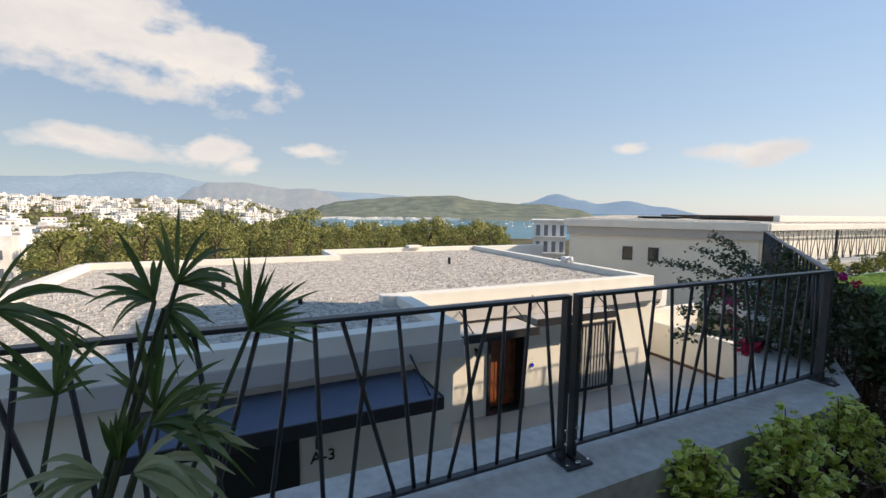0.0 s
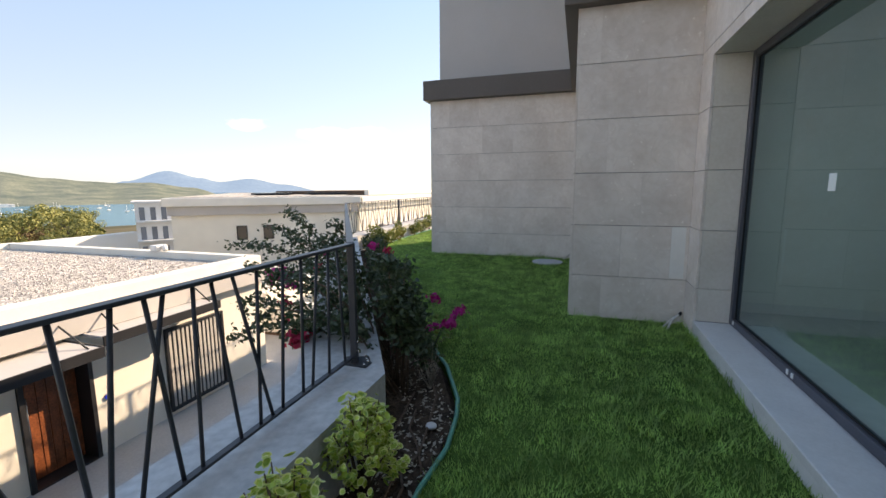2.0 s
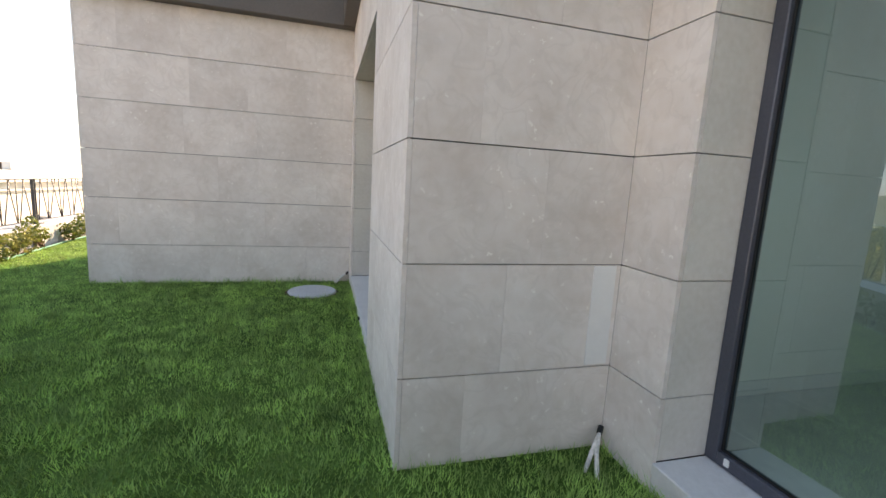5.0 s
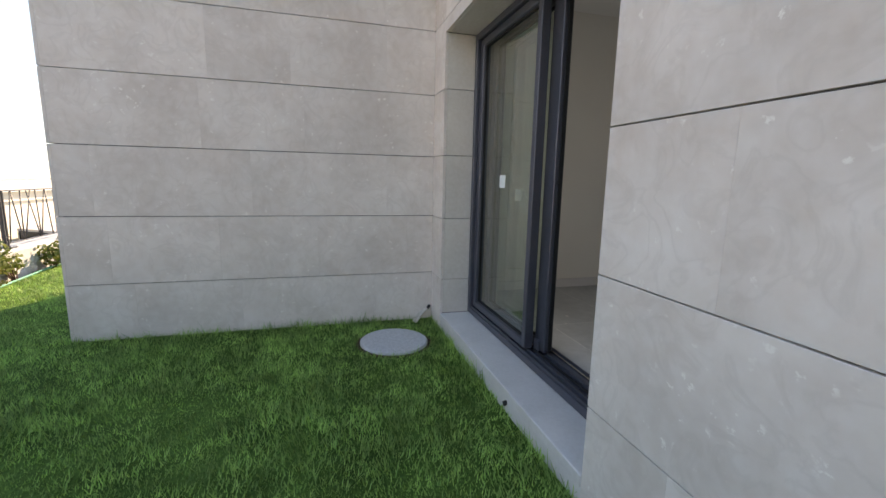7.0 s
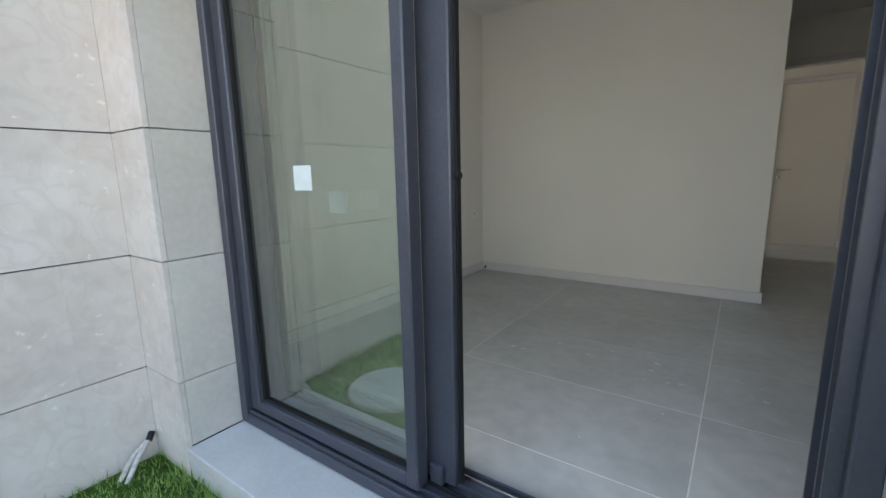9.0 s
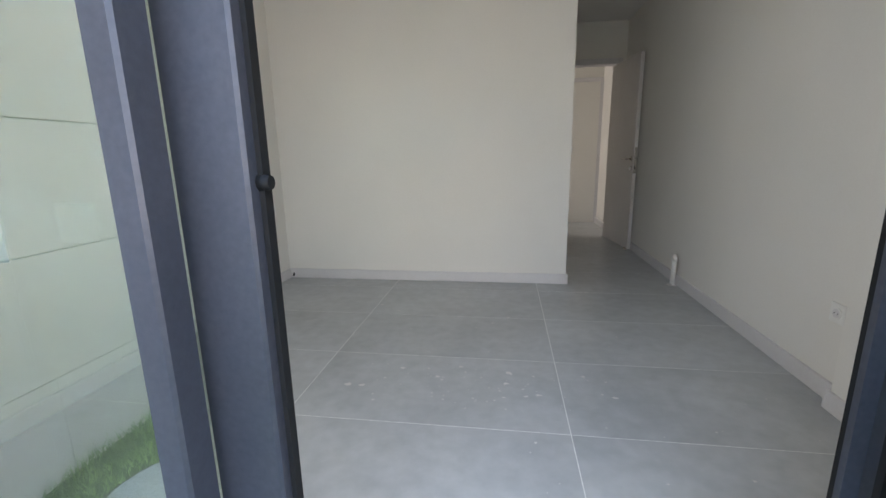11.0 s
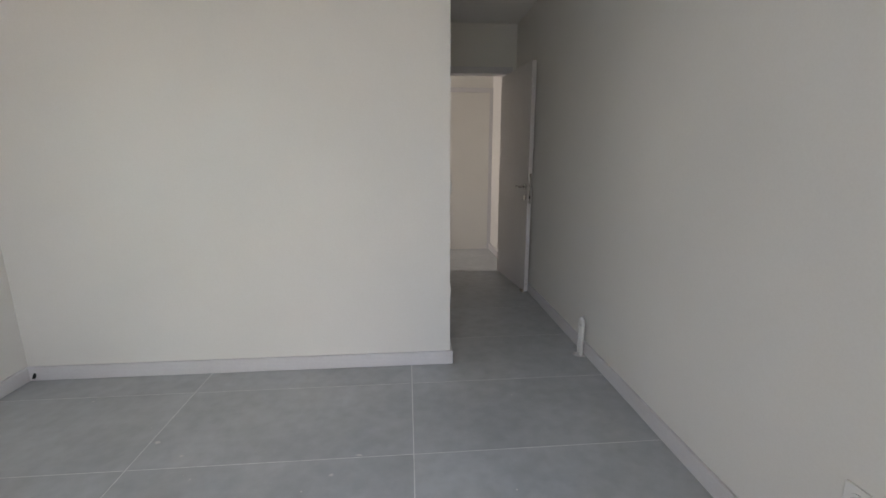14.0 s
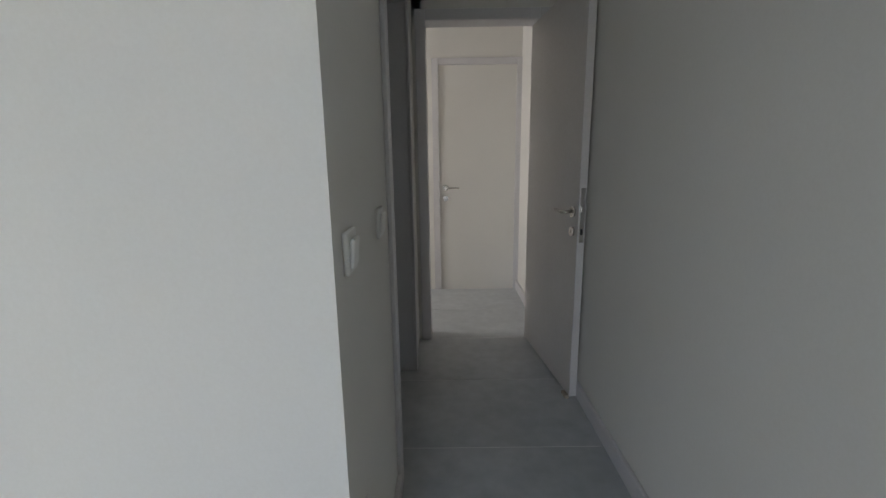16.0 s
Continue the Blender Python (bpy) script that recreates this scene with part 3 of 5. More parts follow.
# second window: sliding, the moving leaf pushed behind the fixed one
win2 = thing("window_2", (0, 0, 0), "open sliding door in a dark anthracite aluminium frame", "sliding door", kind="structure")
part("window_frame", frame_rect(bmesh.new(), W2[0], W2[1], -0.385, -0.155, SILL_Z + 0.002, HEAD_Z, 0.045), ALU, win2, "deep outer frame with tracks")
for y in (-0.172, -0.209, -0.25, -0.29, -0.335, -0.365):
    part("track", box(W2[0] + 0.046, W2[1] - 0.046, y - 0.004, y + 0.004, SILL_Z + 0.047, SILL_Z + 0.062, 0.001), CHROME if y == -0.335 else (RUBBER if y == -0.25 else ALU), win2)
# aluminium ridges, and black strips that paint in the dark grooves between them
for y, mat in ((-0.19, ALU), (-0.215, RUBBER), (-0.245, ALU), (-0.27, RUBBER), (-0.30, RUBBER), (-0.34, ALU), (-0.37, RUBBER)):
    part("jamb_ridge", box(W2[0] + 0.045, W2[0] + (0.068 if mat is ALU else 0.052), y - 0.006, y + 0.006, SILL_Z + 0.064, HEAD_Z - 0.05), mat, win2)


LOCK = 0.06      # width of the stile at the jamb


def sliding_leaf(x0, x1, y0, y1, name, stile, rail):
    z0, z1 = SILL_Z + 0.064, HEAD_Z - 0.047
    bm = bmesh.new()
    add_box(bm, x0, x0 + stile, y0, y1, z0, z1, 0.005)
    add_box(bm, x1 - LOCK, x1, y0, y1, z0, z1, 0.005)
    add_box(bm, x0 + stile, x1 - LOCK, y0, y1, z0, z0 + rail, 0.005)
    add_box(bm, x0 + stile, x1 - LOCK, y0, y1, z1 - rail, z1, 0.005)
    leaf = part(name, bm, ALU, win2, "sliding leaf frame with broad stiles")
    ym = (y0 + y1) / 2
    part("gasket", frame_rect(bmesh.new(), x0 + stile, x1 - LOCK, ym - 0.009, ym + 0.009, z0 + rail, z1 - rail, 0.009, 0), RUBBER, leaf)
    pane(x0 + stile - 0.004, x1 - LOCK + 0.005, ym, z0 + rail - 0.004, z1 - rail + 0.004, leaf, mat=GLASS_CLEAR)
    return leaf


leaf1 = sliding_leaf(7.45, 8.366, -0.238, -0.18, "fixed_leaf", 0.046, 0.05)
leaf2 = sliding_leaf(7.362, 8.32, -0.318, -0.262, "sliding_leaf", 0.113, 0.055)
part("stile_gasket", box(7.354, 7.362, -0.307, -0.287, SILL_Z + 0.07, HEAD_Z - 0.05), RUBBER, leaf2)
part("pull_knob", tube([(7.362, -0.292, 1.255), (7.345, -0.292, 1.255)], [0.013, 0.010], 10), RUBBER, leaf2, "small black finger pull")
part("stop_bracket", box(7.40, 7.45, -0.26, -0.244, SILL_Z + 0.064, SILL_Z + 0.13, 0.003), ALU, leaf1)
part("sticker", box(7.889, 7.983, -0.2075, -0.2065, 1.213, 1.298), STICKER, leaf1, "pale paper sticker on the pane")
part("sticker", box(7.812, 7.903, -0.2885, -0.2875, 1.13, 1.208), STICKER, leaf2, "pale paper sticker on the pane")

# ---------------------------------------------------------------- room behind the sliding door
RX0, RX1, RYB, CX = 5.605, 8.975, -3.29, 6.510
plaster_label = "smooth warm white plaster wall"
wall("wall_room_back", CX, RX1 + 0.2, RYB - 0.75, RYB, 0, CEIL_Z, PLASTER, plaster_label)
wall("wall_room_left", RX1, RX1 + 0.2, RYB, FB - 0.3, 0, CEIL_Z, PLASTER, plaster_label)
wall("wall_room_right", RX0 - 0.15, RX0, -6.9, FB - 0.3, 0, CEIL_Z, PLASTER, plaster_label)
wall("wall_room_pier", RX0, RX0 + 0.05, -1.56, FB - 0.3, 0, CEIL_Z, PLASTER, "shallow plaster pier beside the window")
wall("wall_front_inner_one", RX0 + 0.05, W2[0], -0.41, FB - 0.302, 0, CEIL_Z, PLASTER, plaster_label)
wall("wall_front_inner_two", W2[1], RX1, -0.41, FB - 0.302, 0, CEIL_Z, PLASTER, plaster_label)
wall("wall_front_inner_head", W2[0], W2[1], -0.41, FB - 0.302, HEAD_Z, CEIL_Z, PLASTER, plaster_label)
wall("wall_corridor_left", CX, CX + 0.12, -5.46, -5.02, 0, CEIL_Z, PLASTER, plaster_label)
wall("wall_corridor_head", CX, CX + 0.12, -5.02, -4.04, 2.31, CEIL_Z, PLASTER, plaster_label)
wall("wall_end_head", RX0, CX + 0.12, -5.60, -5.46, 2.344, CEIL_Z, PLASTER, plaster_label)
wall("wall_end_left", 6.45, 9.2, -5.60, -5.46, 0, CEIL_Z, PLASTER, plaster_label)
wall("wall_end_right", RX0, 5.68, -5.60, -5.46, 0, 2.344, PLASTER, plaster_label)
wall("wall_hall_far", RX0 - 0.15, 9.2, -6.9, -6.67, 0, CEIL_Z, PLASTER, plaster_label)
wall("wall_hall_side", 9.0, 9.2, -6.67, -5.60, 0, CEIL_Z, PLASTER, plaster_label)
wall("wall_bath_side", 8.2, 8.4, -5.46, -4.04, 0, CEIL_Z, PLASTER, plaster_label)
structure("ceiling", box(5.455, 9.2, -6.9, -0.31, CEIL_Z, CEIL_Z + 0.078), CEIL, "flat white plaster ceiling", "ceiling")
structure("ceiling_a", box(0.2, 5.44, -6.9, -1.26, CEIL_Z, CEIL_Z + 0.078), CEIL, "flat white plaster ceiling", "ceiling")
structure("floor", box(5.455, 9.2, -6.9, -0.387, 0.0, FLOOR_Z - 0.0008), GROUT, "large grey porcelain floor tiles with pale joints", "floor")
structure("floor_a", box(0.2, 5.44, -6.9, -1.252, 0.0, FLOOR_Z - 0.0008), GROUT, "large grey porcelain floor tiles with pale joints", "floor")


def baseboard(x0, x1, y0, y1):
    structure("baseboard", box(x0, x1, y0, y1, FLOOR_Z, FLOOR_Z + 0.085, 0.003), TRIM, "white painted baseboard", "baseboard")


T = 0.017
baseboard(CX - T, RX1, RYB, RYB + T)
baseboard(CX - T, CX, -4.0, RYB)
baseboard(RX1 - T, RX1, RYB + T, -0.41)
baseboard(RX0, RX0 + T, -5.3, -1.56)
baseboard(RX0 + T, RX0 + 0.05 + T, -1.56 - T, -1.56)
baseboard(RX0 + 0.05, RX0 + 0.05 + T, -1.56, -0.43)
baseboard(RX0 + 0.05 + T, W2[0], -0.41 - T, -0.41)
baseboard(RX0, 5.60 + 0.03, -6.67, -5.68)
part("cable_end", tube([(8.93, RYB + 0.03, FLOOR_Z + 0.02), (8.93, RYB + 0.012, FLOOR_Z + 0.045)], 0.008, 6), RUBBER, bpy.data.objects["baseboard"])


def socket(at, turn, label, name="wall_socket"):
    """Square plate with a round recess; faces its local -y."""
    s = thing(name, at, label, "socket", "sockets", turn=turn)
    part("plate", box(-0.043, 0.043, -0.010, 0.0, -0.043, 0.043, 0.003), PLASTIC, s)
    part("insert", tube([(0, -0.014, 0), (0, -0.0102, 0)], 0.027, 20), PLASTIC, s)
    part("recess", tube([(0, -0.0145, 0), (0, -0.0141, 0)], 0.020, 18), TRIM, s)
    for x in (-0.0095, 0.0095):
        part("pin_hole", tube([(x, -0.0150, 0), (x, -0.0146, 0)], 0.003, 8), SOCKET_DARK, s)
    return s


socket((RX1, -3.09, 0.84), -90, "white wall socket on the plaster side wall")
socket((RX0, -1.66, 0.60), 90, "white wall socket beside the plaster pier")


def switch(at, turn, name="light_switch"):
    s = thing(name, at, "white rocker light switch on the corridor wall", "switch", "switches", turn=turn)
    part("plate", box(-0.043, 0.043, -0.010, 0.0, -0.043, 0.043, 0.003), PLASTIC, s)
    part("rocker", box(-0.028, 0.028, -0.018, -0.0102, -0.03, 0.03, 0.003, pose(0, 0, 0, 5)), PLASTIC, s)
    return s


switch((CX, -3.40, 1.30), -90)
switch((CX, -3.80, 1.30), -90)
socket((CX, -3.40, 0.66), -90, "white wall socket low on the corridor wall")

# capped water pipes rising from the floor
for px, py, group in ((RX0 + 0.045, -3.33, "pipes"), (5.29, -4.79, "pipes")):
    p = thing("pipe_stub", (px, py, FLOOR_Z), "two white capped plastic pipes rising from the tiled floor", "pipe", group)
    for dy in (-0.018, 0.018):
        part("pipe", tube([(0, dy, 0), (0, dy, 0.215)], 0.0125, 12), PLASTIC, p)
    part("bend", tube([(0, -0.018, 0.205), (0, -0.015, 0.235), (0, 0.0, 0.247), (0, 0.015, 0.235), (0, 0.018, 0.205)], 0.015, 12), PLASTIC, p)
    part("mortar_patch", tube([(0, 0, 0.0005), (0, 0, 0.006)], [0.042, 0.028], 14), SILL, p, "rough pale mortar patch")


def lever(parent, x, z, y, side, toward):
    """Lever handle with rose, and the key rose below."""
    part("rose", tube([(x, y, z), (x, y + side * 0.012, z)], 0.026, 18), CHROME, parent)
    part("handle", tube([(x, y + side * 0.012, z), (x, y + side * 0.05, z), (x + toward * 0.02, y + side * 0.056, z), (x + toward * 0.125, y + side * 0.05, z)], [0.009, 0.009, 0.0095, 0.007], 10), CHROME, parent, "satin metal lever handle")
    part("key_rose", tube([(x, y, z - 0.1), (x, y + side * 0.012, z - 0.1)], 0.024, 18), CHROME, parent)
    part("keyhole", box(x - 0.003, x + 0.003, y + side * 0.0122 - 0.0005, y + side * 0.0122 + 0.0005, z - 0.108, z - 0.092), SOCKET_DARK, parent)


# open door against the corridor wall; local x runs from the hinge to the lock edge
door = thing("door_1", (5.735, -5.475, FLOOR_Z), "open pale grey painted interior door", "door", kind="structure", turn=96.5)
part("leaf", box(0, 0.82, -0.02, 0.02, 0.008, 2.078, 0.002), DOORPAINT, door)
part("lock_plate", box(0.8195, 0.8225, -0.011, 0.011, 0.85, 1.12, 0.001), CHROME, door, "satin metal lock plate")
part("latch", box(0.8225, 0.83, -0.007, 0.007, 1.00, 1.03, 0.001), CHROME, door)
part("bolt_hole", box(0.8223, 0.8232, -0.006, 0.006, 0.89, 0.92), SOCKET_DARK, door)
lever(door, 0.765, 1.0, 0.02, 1, -1)
lever(door, 0.765, 1.0, -0.02, -1, -1)
part("door_wedge", box(0.77, 0.83, -0.045, -0.022, 0.0, 0.022, 0.004), WOODSTICK, door, "small wooden wedge under the door")


def casing(name, x0, x1, y, side, head, w=0.075, label="white painted door frame with flat casing", lining=0.14):
    """Casing round an opening in a wall that runs along x; the lining goes back from it."""
    c = thing(name, (0, 0, 0), label, "door frame", kind="structure")
    a, b = sorted((y, y + side * 0.016))
    part("jamb", box(x0 - w, x0, a, b, FLOOR_Z, head + w, 0.003), TRIM, c)
    part("jamb", box(x1, x1 + w, a, b, FLOOR_Z, head + w, 0.003), TRIM, c)
    part("head", box(x0, x1, a, b, head, head + w, 0.003), TRIM, c)
    a, b = sorted((y - side * 0.002, y - side * lining))
    part("lining", box(x0 - 0.02, x0, a, b, FLOOR_Z, head + 0.02), TRIM, c)
    part("lining", box(x1, x1 + 0.02, a, b, FLOOR_Z, head + 0.02), TRIM, c)
    part("lining", box(x0, x1, a, b, head, head + 0.02), TRIM, c)
    return c


casing("trim_door_1", 5.71, 6.425, -5.46, 1, 2.32, 0.065)
casing("trim_door_2", 5.65, 6.36, -6.67, 1, 2.305, 0.06, lining=0.05)
far_door = thing("door_2", (6.36, -6.685, FLOOR_Z), "closed pale grey painted interior door", "door", kind="structure", turn=180)
part("leaf", box(0.003, 0.707, -0.012, 0.014, 0.006, 2.093, 0.002), DOORPAINT, far_door)
lever(far_door, 0.055, 1.0, -0.012, -1, 1)

# doorway in the corridor's side wall
side_frame = thing("trim_door_3", (0, 0, 0), "white painted frame of an open side doorway", "door frame", kind="structure")
for y0, y1 in ((-4.075, -4.0), (-5.05, -4.975)):
    part("jamb", box(CX - 0.016, CX, y0, y1, FLOOR_Z, 2.31, 0.003), TRIM, side_frame)
part("head", box(CX - 0.016, CX, -5.05, -4.0, 2.31, 2.385, 0.003), TRIM, side_frame)
part("lining", box(CX + 0.002, CX + 0.12, -4.075, -4.042, FLOOR_Z, 2.31), TRIM, side_frame)
part("lining", box(CX + 0.002, CX + 0.12, -5.02, -4.985, FLOOR_Z, 2.31), TRIM, side_frame)
part("lining", box(CX + 0.002, CX + 0.12, -4.984, -4.076, 2.27, 2.309), TRIM, side_frame)

# area lamp added out of sight for the hall's daylight; no window is built
hall = bpy.data.lights.new("hall_fill", "AREA")
hall.shape, hall.size, hall.size_y, hall.energy, hall.color = "RECTANGLE", 0.5, 1.8, 2.4, (0.90, 0.95, 1.0)
new("hall_window_light", hall).matrix_world = look((8.95, -5.98, 1.5), (6.0, -6.2, 1.2))

# area lamps added in both window openings to boost the sky light
for lx, ly, lw, le in ((7.43, -0.42, 1.85, 1.7), (3.69, -1.27, 2.35, 3.2)):
    sl = bpy.data.lights.new("window_fill", "AREA")
    sl.shape, sl.size, sl.size_y, sl.energy, sl.color = "RECTANGLE", lw, 2.0, le, (0.80, 0.91, 1.0)
    new("window_sky_light", sl).matrix_world = look((lx, ly, 1.27), (lx, ly - 3, 1.27))

# ---------------------------------------------------------------- room behind the first window
wall("wall_room_a_right", 5.32, 5.44, -6.9, FA - 0.32, 0, CEIL_Z, PLASTER, plaster_label)
wall("wall_room_a_left", 0.2, 0.4, -6.9, FA - 0.32, 0, CEIL_Z, PLASTER, plaster_label)
wall("wall_room_a_back", 0.4, 4.2, -5.45, -5.3, 0, CEIL_Z, PLASTER, plaster_label)
wall("wall_room_a_passage", 4.2, 5.32, -6.9, -6.7, 0, CEIL_Z, PLASTER, plaster_label)
structure("baseboard", box(5.306, 5.32, -6.7, -1.27, FLOOR_Z, FLOOR_Z + 0.085, 0.003), TRIM, "white painted baseboard", "baseboard")
structure("baseboard", box(0.4, 4.2, -5.3, -5.286, FLOOR_Z, FLOOR_Z + 0.085, 0.003), TRIM, "white painted baseboard", "baseboard")
socket((5.32, -2.80, 0.60), 270, "white wall socket on the plaster wall behind glass")

# ---------------------------------------------------------------- small things by the house
mh = thing("manhole_cover", (8.2, 0.48, LAWN_Z), "round pale granite manhole cover set in the lawn", "manhole cover")
part("disc", tube([(0, 0, -0.03), (0, 0, 0.016), (0, 0, 0.024)], [0.245, 0.245, 0.232], 40), GRANITE, mh)
part("rim_gap", tube([(0, 0, -0.03), (0, 0, 0.004)], 0.272, 40), SOIL, mh, "dark soil ring round the cover")
SHEATH = material("pale_sheath", (0.58, 0.55, 0.50), 0.8, 0, 0.28, 14, 60, 0.2)
for top, ends in (((5.205, -0.895, 0.175), ((5.075, -0.735, 0.07), (5.02, -0.76, 0.07))), ((8.685, 0.105, 0.175), ((8.60, 0.235, 0.07), (8.63, 0.25, 0.07)))):
    st = thing("cable_conduit", (top[0], top[1], LAWN_Z), "two pale weathered cable sheaths drooping from a dark pipe end", "conduit", "conduits")
    o = Vector((top[0], top[1], LAWN_Z))
    t_ = Vector(top) - o
    part("pipe_end", tube([t_ + Vector((0.012, -0.012, 0.012)), t_ + Vector((-0.008, 0.010, -0.010))], 0.013, 9), RUBBER, st, "dark pipe end in the wall corner")
    for k, e in enumerate(ends):
        e = Vector(e) - o
        mid = t_.lerp(e, 0.5) + Vector((-0.008 + 0.016 * k, 0.006, 0.012))
        part("sheath", tube([t_, t_.lerp(mid, 0.5), mid, mid.lerp(e, 0.6), e], [0.006, 0.009, 0.0105, 0.0105, 0.009], 8), SHEATH, st)
structure("trim_patch", box(5.2365, 5.2398, -0.905, -0.79, 0.492, 0.955), PLASTIC, "pale rectangular patch on the stone", "patch")
part("drain_spout", tube([(7.13, FB - 0.01, 0.13), (7.13, FB + 0.012, 0.125)], 0.013, 10), RUBBER, bpy.data.objects["sill_two"], "small dark drain hole")


# ---------------------------------------------------------------- railing on the boundary wall
def railing(name, p, q, post_starts=True, seed=1, top=1.025, base=0.352, ends=(True, True), bars=()):
    """Flat-bar posts and rails with slanting round bars between."""
    p, q = Vector(p), Vector(q)
    length = (q - p).length
    r = thing(name, (p.x, p.y, base), "dark grey iron railing with slanting bars on the concrete wall", "railing", "railings", turn=math.degrees(math.atan2(q.y - p.y, q.x - p.x)))
    h = top - base
    rnd = random.Random(seed)
    for x, there in ((0.0, ends[0]), (length - 0.022, ends[1])):
        if there:
            post = part("post", box(x, x + 0.022, -0.02, 0.02, 0.0, h, 0.003), IRON, r)
            plate = part("base_plate", box(x - 0.025, x + 0.047, -0.085, 0.05, 0.0, 0.010, 0.002), IRON, r)
            for bx, by in ((x - 0.012, -0.068), (x + 0.034, -0.068), (x - 0.012, 0.036), (x + 0.034, 0.036)):
                part("bolt", tube([(bx, by, 0.0102), (bx, by, 0.020)], 0.007, 6), CHROME, plate)
            for bz in (0.075, 0.13):
                part("joint_bolt", tube([(x + 0.011, -0.0202, bz), (x + 0.011, -0.028, bz)], 0.008, 6), CHROME, post)
    part("top_rail", box(0.0222 if ends[0] else 0.0, length - 0.0222, -0.02, 0.02, h - 0.014, h, 0.002), IRON, r)
    part("bottom_rail", box(0.0222 if ends[0] else 0.0, length - 0.0222, -0.015, 0.015, 0.045, 0.057, 0.002), IRON, r)
    for a, b in bars:
        part("bar", tube([(a, 0, 0.052), (b, 0, h - 0.010)], 0.0075, 6), IRON, r)
    x = 0.12
    k = 0
    while x < length - 0.1 and not bars:
        lean = (0.07, -0.06, 0.015, 0.10, -0.09, -0.02)[k % 6] + rnd.uniform(-0.025, 0.025)
        a, b = min(max(x - lean, 0.07), length - 0.07), min(max(x + lean, 0.07), length - 0.07)
        part("bar", tube([(a, 0, 0.052), (b, 0, h - 0.010)], 0.0075, 6), IRON, r)
        x += rnd.uniform(0.085, 0.15)
        k += 1
    return r


# foot and head of each bar along its railing
BARS_ONE = [(0.09, 0.16), (0.30, 0.22), (0.43, 0.51), (0.66, 0.59), (0.59, 0.44), (0.75, 0.72), (0.93, 0.86), (0.86, 1.02), (1.03, 1.11), (1.19, 1.17), (1.42, 1.25), (1.27, 1.34), (1.49, 1.43), (1.54, 1.59), (1.73, 1.67), (1.62, 1.78), (1.82, 1.84), (1.91, 1.95), (2.09, 2.02)]
BARS_TWO = [(0.06, 0.09), (0.23, 0.15), (0.39, 0.20), (0.52, 0.33), (0.41, 0.45), (0.61, 0.56), (0.64, 0.70), (0.72, 0.85), (0.86, 0.79), (0.93, 0.95), (1.10, 1.02), (1.27, 1.11), (1.20, 1.23), (1.33, 1.38), (1.47, 1.50), (1.54, 1.62), (1.68, 1.71), (1.83, 1.79)]
railing("railing", (-3.0, 1.15), (-1.14, 1.15), seed=2)
railing("railing", (-1.1, 1.15), (1.036, 1.15), seed=5, bars=BARS_ONE)
railing("railing", (1.07, 1.15), (3.01, 1.15), seed=9, bars=BARS_TWO)
railing("railing", (3.025, 1.168), (5.9, 2.87), seed=12)
railing("railing", (5.92, 2.885), (8.5, 4.40), seed=14)
railing("railing", (8.52, 4.42), (11.4, 4.54), seed=16)
railing("railing", (11.42, 4.54), (14.4, 4.6), seed=18)

# ---------------------------------------------------------------- lower house with gravel roof
PT, ROOF, TER = -0.35, -0.52, -3.2
structure("pavement_terrace", box(2.6, 14.5, 1.42, 9.6, -3.5, TER), PAVING, "pale terrace paving of the lower house", "paving")
nb = thing("house", (0, 0, TER), "single-storey cream plastered house with a flat gravel roof", "house")


def nbp(name, x0, x1, y0, y1, z0, z1, mat, label="", bevel=0.0, parent=nb):
    return part(name, box(x0, x1, y0, y1, z0 - TER, z1 - TER, bevel), mat, parent, label)


nbp("wall", -4.2, 2.80, 5.62, 16.9, TER - 0.2, ROOF - 0.1, NB_WALL)
nbp("wall", 2.82, 4.66, 7.65, 16.9, TER - 0.2, ROOF - 0.1, NB_WALL)
nbp("wall", 5.66, 9.75, 7.65, 16.9, TER - 0.2, ROOF - 0.1, NB_WALL)
nbp("wall", 4.66, 5.66, 7.65, 16.9, TER + 1.88, ROOF - 0.1, NB_WALL)
nbp("wall", 4.66, 5.66, 8.0, 16.9, TER - 0.2, TER + 1.88, NB_WALL)
nbp("roof", -4.0, 2.7, 5.7, 15.0, ROOF - 0.1, ROOF, GRAVEL, "flat roof covered in pale gravel")
nbp("roof", 2.7, 9.6, 7.9, 17.1, ROOF - 0.1, ROOF - 0.001, GRAVEL, "flat roof covered in pale gravel")
for a in ((-4.2, 2.83, 5.45, 5.72), (2.56, 2.83, 5.72, 7.66), (2.3, 9.8, 7.66, 7.95), (9.55, 9.8, 7.95, 17.3), (2.75, 9.55, 17.05, 17.3), (2.75, 3.0, 15.2, 17.05), (-4.2, 3.0, 14.95, 15.2), (-4.3, -4.05, 5.72, 14.95)):
    nbp("parapet", *a, -0.62, PT, PARAPET, "cream plastered roof parapet", 0.008)
nbp("eave_band", -4.2, 2.86, 5.40, 5.62, -0.86, -0.60, STUCCO, "grey band under the parapet")
nbp("eave_band", 2.84, 9.86, 7.45, 7.65, -0.95, -0.60, STUCCO, "grey band under the parapet")
